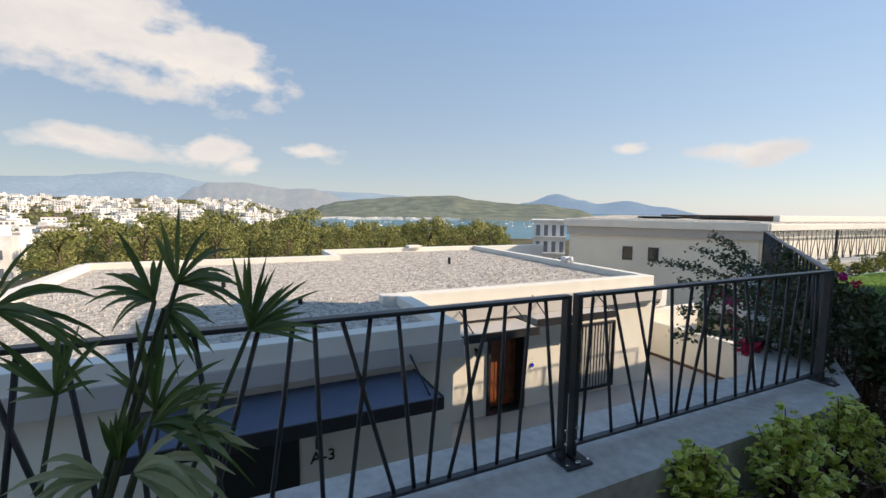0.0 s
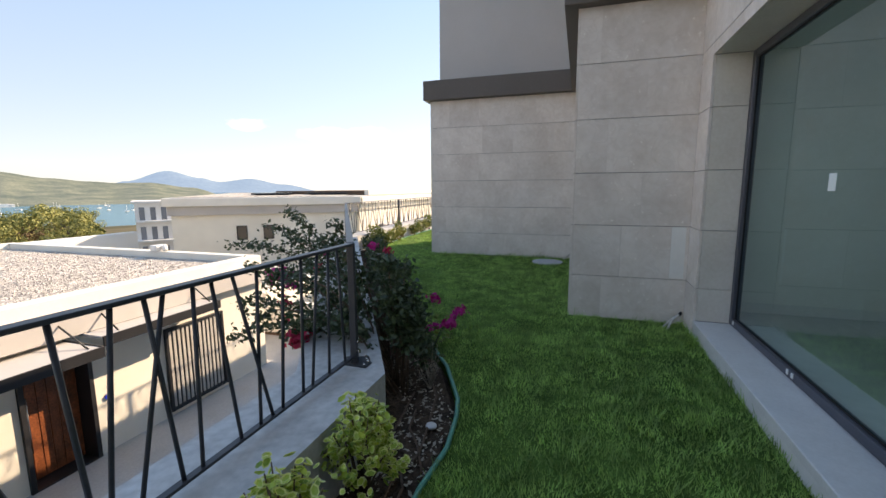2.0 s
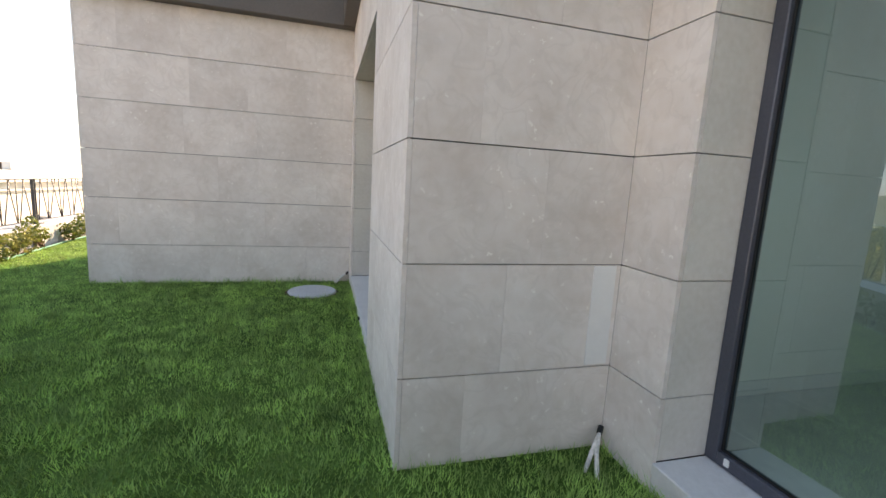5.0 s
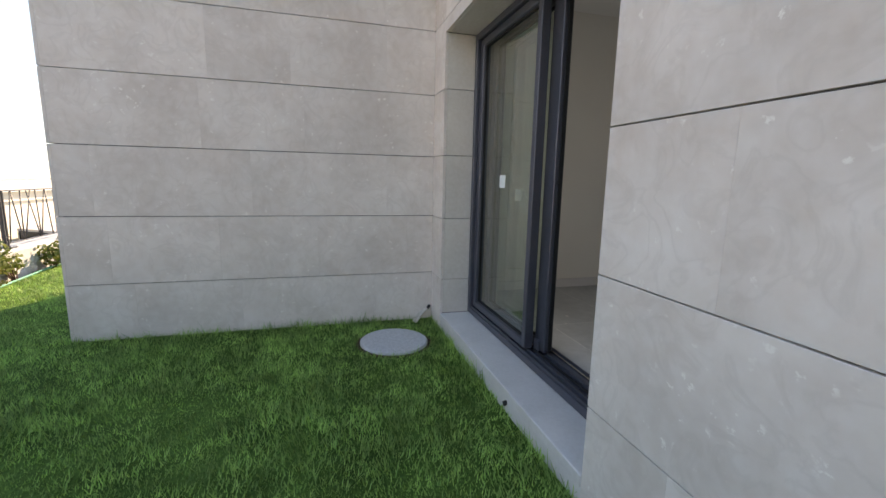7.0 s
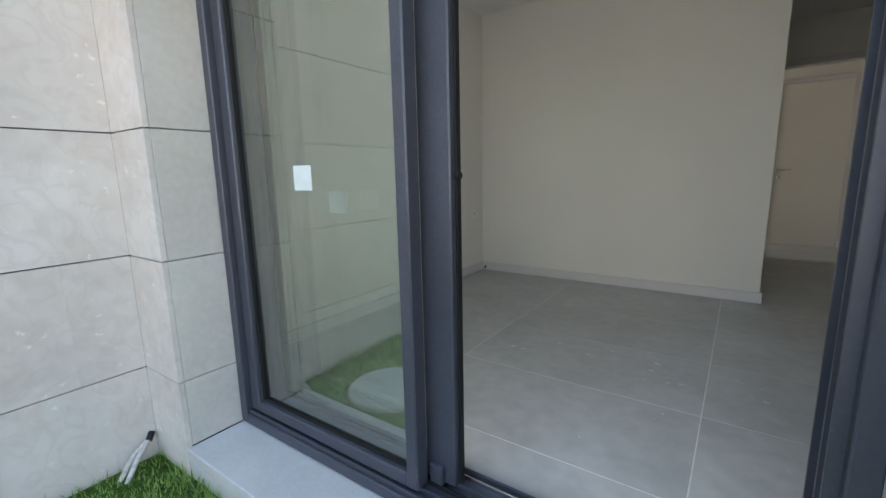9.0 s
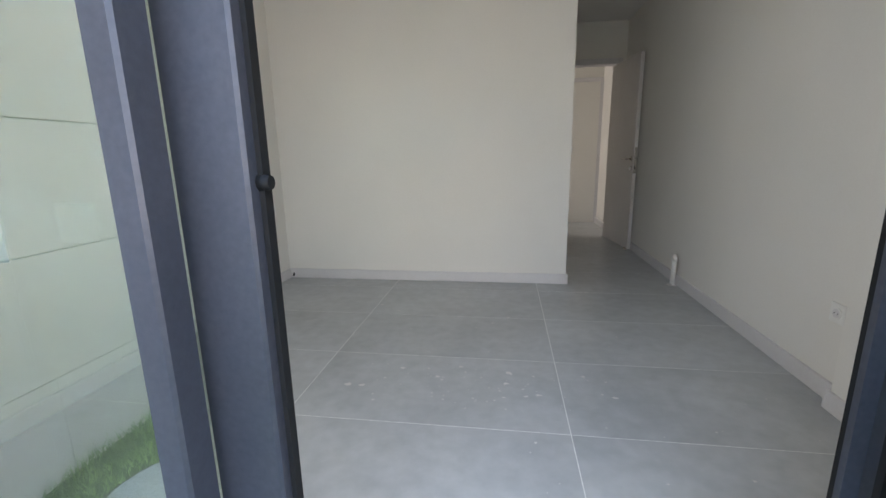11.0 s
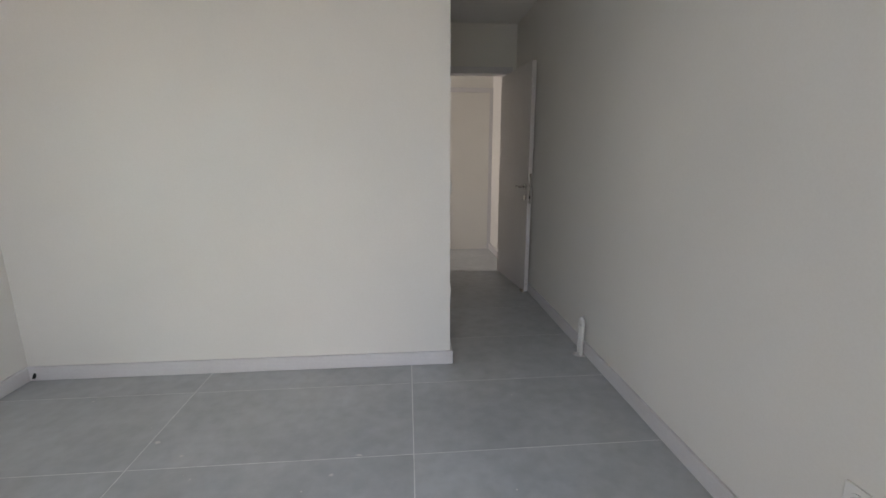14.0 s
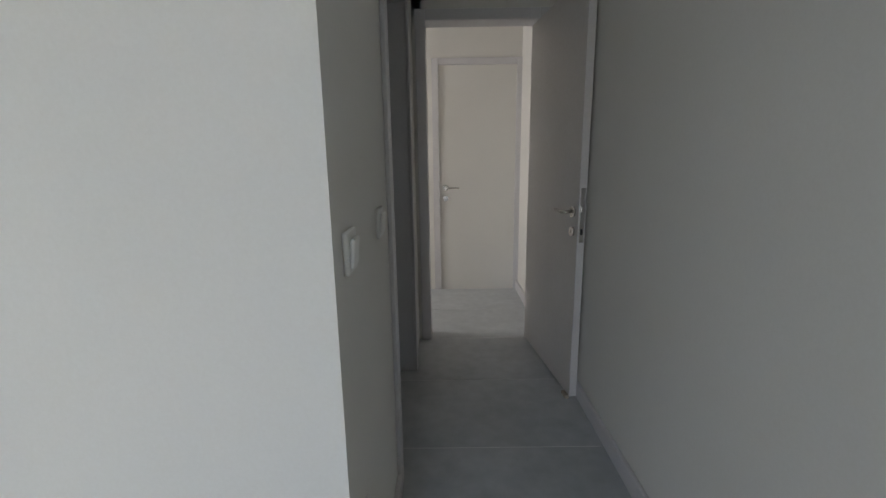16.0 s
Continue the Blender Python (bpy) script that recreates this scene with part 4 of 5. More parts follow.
# gravel stones lying on the roof
vs, fs = [], []
rg = random.Random(4)
for i in range(9000):
    x, y = (rg.uniform(-4, 2.5), rg.uniform(5.8, 14.9)) if i % 2 else (rg.uniform(2.7, 9.5), rg.uniform(8.0, 17.0))
    s = rg.uniform(0.015, 0.04)
    o = len(vs)
    a = rg.uniform(0, 6.28)
    for k in range(3):
        vs.append((x + s * math.cos(a + k * 2.1), y + s * math.sin(a + k * 2.1), ROOF - TER))
    vs.append((x, y, ROOF - TER + s * 0.8))
    fs += [(o, o + 1, o + 3), (o + 1, o + 2, o + 3), (o + 2, o, o + 3)]
tagged(soup("gravel", vs, fs, [GRAVEL], parent=nb), kind="stuff")
for x, y, h in ((6.2, 12.75, 0.22), (0.86, 8.33, 0.1), (-0.53, 10.72, 0.18)):
    part("roof_pipe", tube([(x, y, ROOF - TER), (x, y, ROOF - TER + h), (x, y, ROOF - TER + h + 0.012)], [0.045, 0.045, 0.06], 12), DARK, nb, "short dark vent pipe on the gravel")
nbp("roof_vent", 9.5, 9.85, 10.8, 11.05, PT, PT + 0.16, PLASTIC, "white vent box on the parapet", 0.02)
part("vent_pipe", tube([(9.66, 10.8, PT - TER + 0.09), (9.66, 10.7, PT - TER + 0.12), (9.6, 10.6, PT - TER + 0.02)], 0.06, 10), PLASTIC, nb)
nbp("parapet_step", 6.3, 6.9, 16.9, 17.32, PT, PT + 0.1, PARAPET, "", 0.01)
# canopies: sloping sheet, dark fascia, tie rods
for x0, x1, y0, y1, z in ((-1.25, 2.12, 4.58, 5.6, -1.05), (3.55, 5.3, 6.75, 7.64, -1.05), (5.5, 7.75, 7.0, 7.64, -0.98)):
    can = part("canopy", box(x0, x1, y0, y1, z - TER - 0.02, z - TER + 0.02, 0.003), CANOPY if x0 < 0 else STUCCO, nb, "slate-blue sheet canopy over the entrance")
    part("fascia", box(x0 - 0.02, x1 + 0.02, y0 - 0.03, y0 - 0.002, z - TER - 0.13, z - TER + 0.035, 0.003), DARK, can)
    part("fascia", box(x1 + 0.001, x1 + 0.03, y0, y1, z - TER - 0.11, z - TER + 0.035, 0.003), DARK, can)
    for x in (x0 + 0.3, x1 - 0.12):
        part("tie_rod", tube([(x, y0 + 0.1, z - TER + 0.02), (x, y1 - 0.01, z - TER + 0.40)], 0.014, 6), DARK, can)
# entrance of the near wing, with number
# the doorway's deep shade is drawn as a flat black panel
nbp("entrance_door", -0.45, 0.5, 5.59, 5.618, TER, -1.55, DARK, "front doorway in deep shade, drawn as a black panel", 0.004)
sg = bpy.data.curves.new("house_number", "FONT")
sg.body, sg.size, sg.extrude, sg.align_x = "A-3", 0.23, 0.01, "LEFT"
sg.materials.append(LETTER)
sign = new("house_number", sg)
sign.parent = nb
sign.matrix_basis = pose(0.64, 5.612, 1.06, 90, 0, 0)
tagged(sign, "black house number letters", "")
part("wall_lamp", tube([(0.75, 5.62, 1.42), (0.75, 5.55, 1.42), (0.75, 5.55, 1.30)], [0.03, 0.05, 0.05], 10), DARK, nb, "small dark wall lamp")
# brown door and slatted window of the terrace wall
fr = part("door_frame", frame_rect(bmesh.new(), 4.66, 5.66, 7.60, 7.98, -0.05, 1.88, 0.07), DARK, nb)
dl = part("door", box(4.731, 5.589, 7.92, 7.96, 0.0, 1.808, 0.004), WOODDOOR, nb, "reddish varnished wooden front door set back in a dark frame")
for k in range(6):
    part("door_plank", box(4.745 + k * 0.139, 4.745 + k * 0.139 + 0.128, 7.907, 7.9198, 0.03, 1.78, 0.005), WOODDOOR, dl)
part("pull_handle", tube([(4.86, 7.86, 0.5), (4.86, 7.86, 1.4)], 0.014, 8), CHROME, dl)
wf = part("window_frame", frame_rect(bmesh.new(), 6.98, 8.40, 7.58, 7.648, 0.10, 1.80, 0.06), DARK, nb)
part("window_pane", box(7.04, 8.34, 7.63, 7.648, 0.16, 1.74), DARKGLASS, wf)
for k in range(13):
    part("blind_slat", box(7.06 + k * 0.1, 7.06 + k * 0.1 + 0.055, 7.612, 7.628, 0.17, 1.73), CURTAIN, wf)
for z in (0.98, 1.04, 1.14):
    part("evil_eye_charm" if z < 1 else "cord", tube([(5.86, 7.62, z), (5.86, 7.64 - 0.004, z)], 0.05 if z < 1 else 0.008, 12), BLUE, nb, "blue glass charm hanging on the wall" if z < 1 else "")
for x, y, z in ((4.35, 7.55, 1.55),):
    part("wall_light", tube([(x, 7.65, z), (x, y, z), (x, y, z - 0.12)], [0.03, 0.045, 0.045], 8), DARK, nb)

low = structure("wall_terrace", box(11.6, 11.85, 6.4, 9.5, TER, -2.12, 0.01), NB_WALL, "low cream terrace wall with a brown base line", "wall")
part("base_line", box(11.585, 11.6, 6.4, 9.5, TER, TER + 0.09), TWIG, low)
structure("wall_terrace_back", box(9.8, 14.5, 9.5, 9.7, TER, -1.9, 0.01), NB_WALL, "cream garden wall behind the terrace", "wall")
ac = thing("air_conditioner", (11.95, 9.32, -1.72), "white outdoor air-conditioning unit on a wall", "air conditioner")
part("body", box(-0.42, 0.42, -0.16, 0.16, 0, 0.62, 0.02), PLASTIC, ac)
part("fan_grille", tube([(-0.12, -0.162, 0.31), (-0.12, -0.175, 0.31)], 0.24, 24), DARK, ac, "round dark fan grille")
for k in range(5):
    part("grille_ring", box(-0.34, 0.10, -0.182, -0.176, 0.12 + k * 0.09, 0.128 + k * 0.09), PLASTIC, ac)
part("bracket", box(-0.4, 0.4, -0.1, 0.1, -0.2, -0.001, 0.004), PLASTIC, ac)

# second neighbour, turned against the first
nb2 = thing("house", (15.4, 17.25, -3.2), "cream plastered house with a broad flat roof edge", "house", turn=-52.6)
part("wall", box(0, 8.1, 0, 24, -0.2, 3.75), NB_WALL, nb2)
part("roof_edge", box(-0.25, 8.35, -0.3, 24.2, 3.75, 4.12, 0.02), PARAPET, nb2, "pale overhanging roof edge")
part("roof", box(0.0, 8.1, 0.1, 23.9, 4.12, 4.15), GRAVEL, nb2)
part("eave_band", box(-0.1, 8.2, -0.15, 24.05, 3.35, 3.75), STUCCO, nb2)
for u in (2.6, 3.75):
    w = part("window", frame_rect(bmesh.new(), u, u + 0.46, -0.03, 0.0, 2.15, 2.82, 0.05), DARK, nb2)
    part("pane", box(u + 0.05, u + 0.41, -0.012, -0.004, 2.20, 2.77), DARKGLASS, w)
for x in (3.0, 6.0):
    part("solar_panel", box(x, x + 2.2, 4, 9, 4.2, 4.28, 0.01), DARKGLASS, nb2, "dark flat roof panel")
    part("panel_foot", box(x + 0.2, x + 2.0, 4.5, 8.5, 4.1502, 4.2), DARK, nb2)

# its long garden wing with a stepped roof edge
wing = thing("house", (20.45, 10.75, -3.2), "long cream plastered house wing with a flat overhanging roof", "house", turn=-2)
part("wall", box(0.15, 17.0, 0.0, 9.0, -0.2, 3.45), NB_WALL, wing)
part("eave_band", box(0.05, 17.1, -0.12, 9.1, 3.45, 3.75), NB_WALL, wing)
part("roof_edge", box(-0.1, 17.3, -0.35, 9.3, 3.75, 4.08, 0.02), PARAPET, wing, "pale overhanging roof edge")
part("roof", box(0.2, 17.0, 0.0, 9.0, 4.08, 4.11), GRAVEL, wing)
part("roof_coping", box(4.0, 17.2, 1.6, 1.9, 4.11, 4.42, 0.02), PARAPET, wing, "pale raised coping on the roof")
part("roof_deck", box(4.3, 17.0, 1.92, 8.8, 4.11, 4.36, 0.01), TWIG, wing, "brown timber roof deck")
for x in (2.2, 6.4, 10.6):
    w = part("window", frame_rect(bmesh.new(), x, x + 2.6, -0.04, -0.002, 0.3, 2.5, 0.07), DARK, wing)
    part("pane", box(x + 0.07, x + 2.53, -0.02, -0.008, 0.37, 2.43), DARKGLASS, w)
part("awning", box(1.6, 6.0, -2.4, -0.05, 2.55, 2.63, 0.01, pose(0, 0, 0, 6)), STUCCO, wing, "grey sloping awning over the windows")
structure("wall_wing_terrace", box(15.0, 36.0, 7.6, 7.8, -3.3, -0.75, 0.02), NB_WALL, "pale garden wall below the house wing", "wall")

for x, y, s, fl in ((47, 62, 0.62, 3),):
    z0 = ground_height(x, y)
    b3 = thing("apartment_building", (x, y, z0), "white apartment building with balconies among trees", "building", "apartment buildings", turn=-38)
    top = -0.7 - z0 - (1.2 if fl == 2 else 0)
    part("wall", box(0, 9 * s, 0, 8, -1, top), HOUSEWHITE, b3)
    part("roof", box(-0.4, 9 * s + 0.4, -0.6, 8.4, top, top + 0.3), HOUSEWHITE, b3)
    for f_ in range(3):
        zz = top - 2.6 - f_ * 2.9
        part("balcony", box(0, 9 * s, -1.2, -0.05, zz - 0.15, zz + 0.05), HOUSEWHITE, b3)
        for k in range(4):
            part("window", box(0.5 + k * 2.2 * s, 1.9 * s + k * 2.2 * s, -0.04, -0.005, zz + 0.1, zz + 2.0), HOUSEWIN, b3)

structure("wall_white_far", box(10.4, 15.5, 19.5, 19.8, -3.4, -0.62, 0.02), PLASTIC, "white garden wall behind the gravel roof", "wall")


# ---------------------------------------------------------------- trees and distance
def leaf_cloud(rnd, centres, count, size, flat=0.6):
    vs, fs = [], []
    for _ in range(count):
        c, r = rnd.choice(centres)
        d = Vector((rnd.gauss(0, 1), rnd.gauss(0, 1), rnd.gauss(0, 1))).normalized()
        p = Vector(c) + d * r * rnd.uniform(0.75, 1.05)
        n = (d + Vector((rnd.uniform(-.6, .6), rnd.uniform(-.6, .6), rnd.uniform(-.6, .6)))).normalized()
        a = n.orthogonal().normalized()
        a.rotate(Matrix.Rotation(rnd.uniform(0, 6.28), 3, n))
        b = n.cross(a)
        s = size * rnd.uniform(0.6, 1.3)
        o = len(vs)
        vs += [p + a * s, p + b * s * flat, p - a * s * 0.9, p - b * s * flat]
        fs.append((o, o + 1, o + 2, o + 3))
    return vs, fs


def tree(seed, h, mat):
    rnd = random.Random(seed)
    t = thing("tree", (0, 0, -60), "leafy evergreen tree on the slope below", "tree", "trees on the slope")
    bm = bmesh.new()
    add_tube(bm, [(0, 0, -0.5), (0.1, 0, h * 0.3), (0.05, 0.1, h * 0.75)], [0.22, 0.15, 0.05], 7)
    cs = []
    for k in range(20):
        a, hh = rnd.uniform(0, 6.28), rnd.uniform(0.16, 0.9)
        rr = (0.36 if hh < 0.65 else 0.2) * h * rnd.uniform(0.5, 1.05)
        c = (rr * math.cos(a), rr * math.sin(a), hh * h)
        cs.append((c, h * rnd.uniform(0.09, 0.17)))
        add_tube(bm, [(0.05, 0, h * max(0.25, hh - 0.3)), (c[0] * 0.6, c[1] * 0.6, c[2] - 0.08 * h), c], [0.07, 0.05, 0.02], 5)
    part("trunk", bm, BARK, t)
    v, f = leaf_cloud(rnd, cs, 2400, h * 0.021)
    soup("crown", v, f, [mat], parent=t)
    return t


models = [tree(s, h, m) for s, h, m in ((1, 9.0, PINE), (2, 8.0, PINE), (3, 10.0, PINE), (4, 8.5, PINE), (5, 7.0, PINERUST))]
rt = random.Random(11)
spots = []
for _ in range(2000):
    a, r = rt.uniform(-18, 33), rt.uniform(48, 190)
    x, y = r * math.sin(radians(a)), r * math.cos(radians(a))
    if all(math.hypot(x - p[0], y - p[1]) > 4.6 + r * 0.012 for p in spots):
        spots.append((x, y, a, r))
    if len(spots) > 150:
        break
used = set()
for i, (x, y, a, r) in enumerate(spots):
    src = models[4] if (a > 25 and i % 2) else models[i % 4]
    limit = 1.36 - r * math.tan(radians(3.0 if a < -13 else 1.25 if a < 7 else 2.3)) - ground_height(x, y)
    m = pose(x, y, ground_height(x, y), 0, 0, rt.uniform(0, 360))
    ob = src if src not in used else copy_thing(src, m)
    ob.matrix_basis = m
    used.add(src)
    k = max(0.45, min(1.25, limit / 8.8)) * rt.uniform(0.85, 1.08)
    ob.scale = (k * 1.15, k * 1.15, k)

# tall fan palm among the trees
pt_ = thing("palm_tree", (-18.5, 67, ground_height(-18.5, 67)), "tall fan palm with a shaggy trunk", "palm")
part("trunk", tube([(0, 0, -0.3), (0.1, 0, 4), (0, 0.1, 6.0)], [0.3, 0.36, 0.5], 10), BARK, pt_)
v, f = [], []
for k in range(46):
    a, e = rt.uniform(0, 6.28), rt.uniform(-0.9, 1.2)
    d = Vector((math.cos(a) * math.cos(e), math.sin(a) * math.cos(e), math.sin(e)))
    s = d.cross(Vector((0, 0, 1))).normalized()
    for j in range(5):
        dd = (d + s * (j - 2) * 0.2).normalized()
        p0, p1 = Vector((0, 0.1, 6.1)) + d * 0.5, Vector((0, 0.1, 6.0)) + dd * 1.7 - Vector((0, 0, 0.25))
        o = len(v)
        v += [p0, (p0 + p1) / 2 + s * 0.09, p1, (p0 + p1) / 2 - s * 0.09]
        f.append((o, o + 1, o + 2, o + 3))
soup("crown", v, f, [HEDGE], parent=pt_)

# far town on the slope
rh = random.Random(21)
bmv, bmf, bmm = [], [], []


def add_block(cx, cy, z0, w, d, h, turn, m):
    c, s = math.cos(turn), math.sin(turn)
    o = len(bmv)
    for z in (z0, z0 + h):
        for x, y in ((-w / 2, -d / 2), (w / 2, -d / 2), (w / 2, d / 2), (-w / 2, d / 2)):
            bmv.append((cx + x * c - y * s, cy + x * s + y * c, z))
    for q in ((0, 1, 5, 4), (1, 2, 6, 5), (2, 3, 7, 6), (3, 0, 4, 7), (4, 5, 6, 7)):
        bmf.append(tuple(o + k for k in q))
        bmm.append(m)


def far_house(x, y, w, d, h, turn):
    z = ground_height(x, y)
    add_block(x, y, z - 3, w, d, h + 3, turn, 0)
    c, s = math.cos(turn), math.sin(turn)
    if rh.random() < 0.3:
        add_block(x, y, z + h, w * 0.96, d * 0.96, 0.4, turn, 1)
    elif rh.random() < 0.5:
        add_block(x + w * 0.15 * c, y + w * 0.15 * s, z + h, w * 0.4, d * 0.5, 2.4, turn, 0)
    for fl in range(max(1, int(h / 3))):
        n = max(2, int(w / 3))
        for k in range(n):
            u = -w / 2 + (k + 0.5) * w / n
            add_block(x + u * c + (d / 2) * s, y + u * s - (d / 2) * c, z + fl * 3 + 0.9, w / n * 0.5, 0.3, 1.5, turn, 2)


for _ in range(150):
    r, a = rh.uniform(95, 200), rh.uniform(-58, -18.5)
    x, y = r * math.sin(radians(a)), r * math.cos(radians(a))
    h = min(7.5, 1.3 - r * math.tan(radians(rh.uniform(2.0, 3.2))) - ground_height(x, y))
    if h > 2:
        far_house(x, y, rh.uniform(5, 10), rh.uniform(5, 8), h, radians(-a) + rh.uniform(-0.5, 0.5))
for _ in range(1300):
    r = 170 + 1250 * rh.random() ** 0.8
    a = rh.uniform(-62, 8.5)
    if noise.noise((a * 0.25, r * 0.004, 1)) < -0.22:
        continue
    x, y = r * math.sin(radians(a)), r * math.cos(radians(a))
    far_house(x, y, rh.uniform(8, 18), rh.uniform(7, 11), rh.choice((3, 6, 6, 9)) * 1.05, radians(-a) + rh.uniform(-0.5, 0.5))
for _ in range(80):
    a = rh.uniform(9, 27)
    r = 1120 + 40 * rh.random()
    x, y = r * math.sin(radians(a)), r * math.cos(radians(a))
    add_block(x, y, -31, rh.uniform(8, 22), 8, rh.uniform(4, 8), radians(-a), 0)
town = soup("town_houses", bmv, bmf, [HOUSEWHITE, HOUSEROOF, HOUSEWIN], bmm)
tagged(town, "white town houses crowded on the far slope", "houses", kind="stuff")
# scattered bushes between the houses
v, f = [], []
for _ in range(2600):
    r = 120 + 1200 * rh.random()
    a = rh.uniform(-62, 9)
    x, y = r * math.sin(radians(a)), r * math.cos(radians(a))
    z = ground_height(x, y)
    vv, ff = leaf_cloud(rh, [((x, y, z + 2.5), 2.6)], 7, 2.2, 0.8)
    f += [tuple(i + len(v) for i in q) for q in ff]
    v += vv
tagged(soup("town_trees", v, f, [PINE]), "dark trees scattered between far houses", "trees", kind="stuff")

# boats on the bay
bm = bmesh.new()
for _ in range(46):
    a, r = rh.uniform(12, 38), rh.uniform(650, 1080)
    m = pose(r * math.sin(radians(a)), r * math.cos(radians(a)), -30, 0, 0, rh.uniform(0, 360))
    L = rh.uniform(5, 11)
    add_box(bm, -L / 2, L / 2, -1.4, 1.4, 0, 1.6, 0.4, m)
    add_tube(bm, [m @ Vector((0, 0, 1.5)), m @ Vector((0, 0, 1.5 + L))], 0.16, 4)
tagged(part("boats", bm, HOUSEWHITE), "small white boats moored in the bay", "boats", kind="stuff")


def ridge(name, profile, foot, crest, mat, label, rough=0.12, base=-31):
    """A hill range: slope from its foot to the skyline and down behind."""
    vs, fs = [], []
    n, rows = 160, 14
    a0, a1 = profile[0][0], profile[-1][0]
    for i in range(n + 1):
        a = a0 + (a1 - a0) * i / n
        for (p, e0), (q, e1) in zip(profile, profile[1:]):
            if p <= a <= q + 1e-6:
                u = (a - p) / (q - p)
                el = e0 + (e1 - e0) * (u * u * (3 - 2 * u))
                break
        top = 1.4 + crest * math.tan(radians(el))
        for j in range(rows + 1):
            u = j / (rows - 2)
            r = foot + (crest - foot) * u
            h = base + (top - base) * min(1, u) ** 1.3 if u <= 1 else top - (u - 1) * 200
            k = rough * (top - base) * math.sin(math.pi * min(1, u))
            h += k * noise.noise((a * 0.35, u * 4, 3)) + k * 0.5 * noise.noise((a * 1.1, u * 9, 5))
            x, y = r * math.sin(radians(a)), r * math.cos(radians(a))
            vs.append((x, y, h))
    for i in range(n):
        for j in range(rows):
            o = i * (rows + 1) + j
            fs.append((o, o + rows + 1, o + rows + 2, o + 1))
    ob = soup(name, vs, fs, [mat])
    for p in ob.data.polygons:
        p.use_smooth = True
    return tagged(ob, label, "hill", kind="structure")


ridge("backdrop_mountain", [(-75, 0.8), (-45, 2.0), (-28, 2.3), (-20.6, 2.46), (-16.7, 2.65), (-14.5, 3.0), (-10.3, 3.5), (-8.2, 3.47), (-3.6, 2.7), (4.7, 2.15), (15.2, 1.9), (18.5, 1.65), (27, 0.6)], 3600, 4600, HILLHAZE, "hazy blue mountain range on the skyline")
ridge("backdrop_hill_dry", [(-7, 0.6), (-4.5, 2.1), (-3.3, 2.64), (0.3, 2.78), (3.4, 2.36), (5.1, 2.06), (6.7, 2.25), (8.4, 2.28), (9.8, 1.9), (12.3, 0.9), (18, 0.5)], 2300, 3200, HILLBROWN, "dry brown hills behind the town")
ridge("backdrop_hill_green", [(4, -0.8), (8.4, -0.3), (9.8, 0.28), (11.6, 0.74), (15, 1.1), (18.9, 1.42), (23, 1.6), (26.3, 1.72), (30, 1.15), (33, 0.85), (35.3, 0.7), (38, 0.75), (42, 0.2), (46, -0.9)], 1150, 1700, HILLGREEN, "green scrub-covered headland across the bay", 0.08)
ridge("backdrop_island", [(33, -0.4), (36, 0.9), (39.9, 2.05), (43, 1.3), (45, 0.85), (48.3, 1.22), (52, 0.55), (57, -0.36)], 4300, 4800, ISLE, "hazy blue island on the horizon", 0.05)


# ---------------------------------------------------------------- planting
def blade(vs, fs, pts, width, bend_up=Vector((0, 0, 1))):
    """A tapering leaf strip along points."""
    o = len(vs)
    n = len(pts)
    for i, p in enumerate(pts):
        d = (pts[min(i + 1, n - 1)] - pts[max(0, i - 1)]).normalized()
        s = d.cross(bend_up)
        s = s.normalized() if s.length > 1e-4 else Vector((1, 0, 0))
        w = width * math.sin(math.pi * (0.12 + 0.86 * i / (n - 1)))
        vs.append(p + s * w * 0.5 + bend_up * w * 0.18)
        vs.append(p - bend_up * w * 0.02)
        vs.append(p - s * w * 0.5 + bend_up * w * 0.18)
    for i in range(n - 1):
        a = o + i * 3
        fs += [(a, a + 1, a + 4, a + 3), (a + 1, a + 2, a + 5, a + 4)]


palm = thing("fan_palm", (-0.52, 0.74, 0.03), "young fan palm with green and dry leaves in the bed", "palm")
base = Vector((-0.52, 0.74, 0.03))
rp = random.Random(8)
SIDE = Vector((0.904, -0.427, 0))
# hub, leaf length, leaflets, spread from and to (degrees off upright), droop, pale
FANS = [((-0.221, 0.74, 1.216), 0.15, 13, -22, 95, 0.55, 0), ((-0.257, 0.75, 1.186), 0.14, 10, -105, 5, 0.75, 0), ((-0.245, 0.76, 1.17), 0.11, 9, 60, 190, 0.5, 0),
        ((-0.108, 0.74, 1.119), 0.145, 17, -12, 88, 0.22, 0), ((-0.395, 0.74, 1.044), 0.13, 12, -95, 62, 0.3, 0), ((-0.262, 0.74, 0.993), 0.16, 11, -50, 70, 0.3, 0),
        ((-0.262, 0.70, 0.985), 0.15, 10, 35, 105, 0.8, 0), ((-0.306, 0.68, 0.945), 0.085, 15, -28, 35, 0.1, 0), ((-0.281, 0.66, 0.93), 0.17, 10, 40, 115, 1.0, 1),
        ((-0.32, 0.66, 0.93), 0.13, 9, -120, -50, 1.1, 1), ((-0.462, 0.74, 1.192), 0.17, 9, 45, 125, 0.6, 0), ((-0.47, 0.75, 1.19), 0.16, 7, -100, 15, 0.6, 0), ((-0.22, 0.70, 0.95), 0.12, 8, 10, 95, 0.6, 1)]
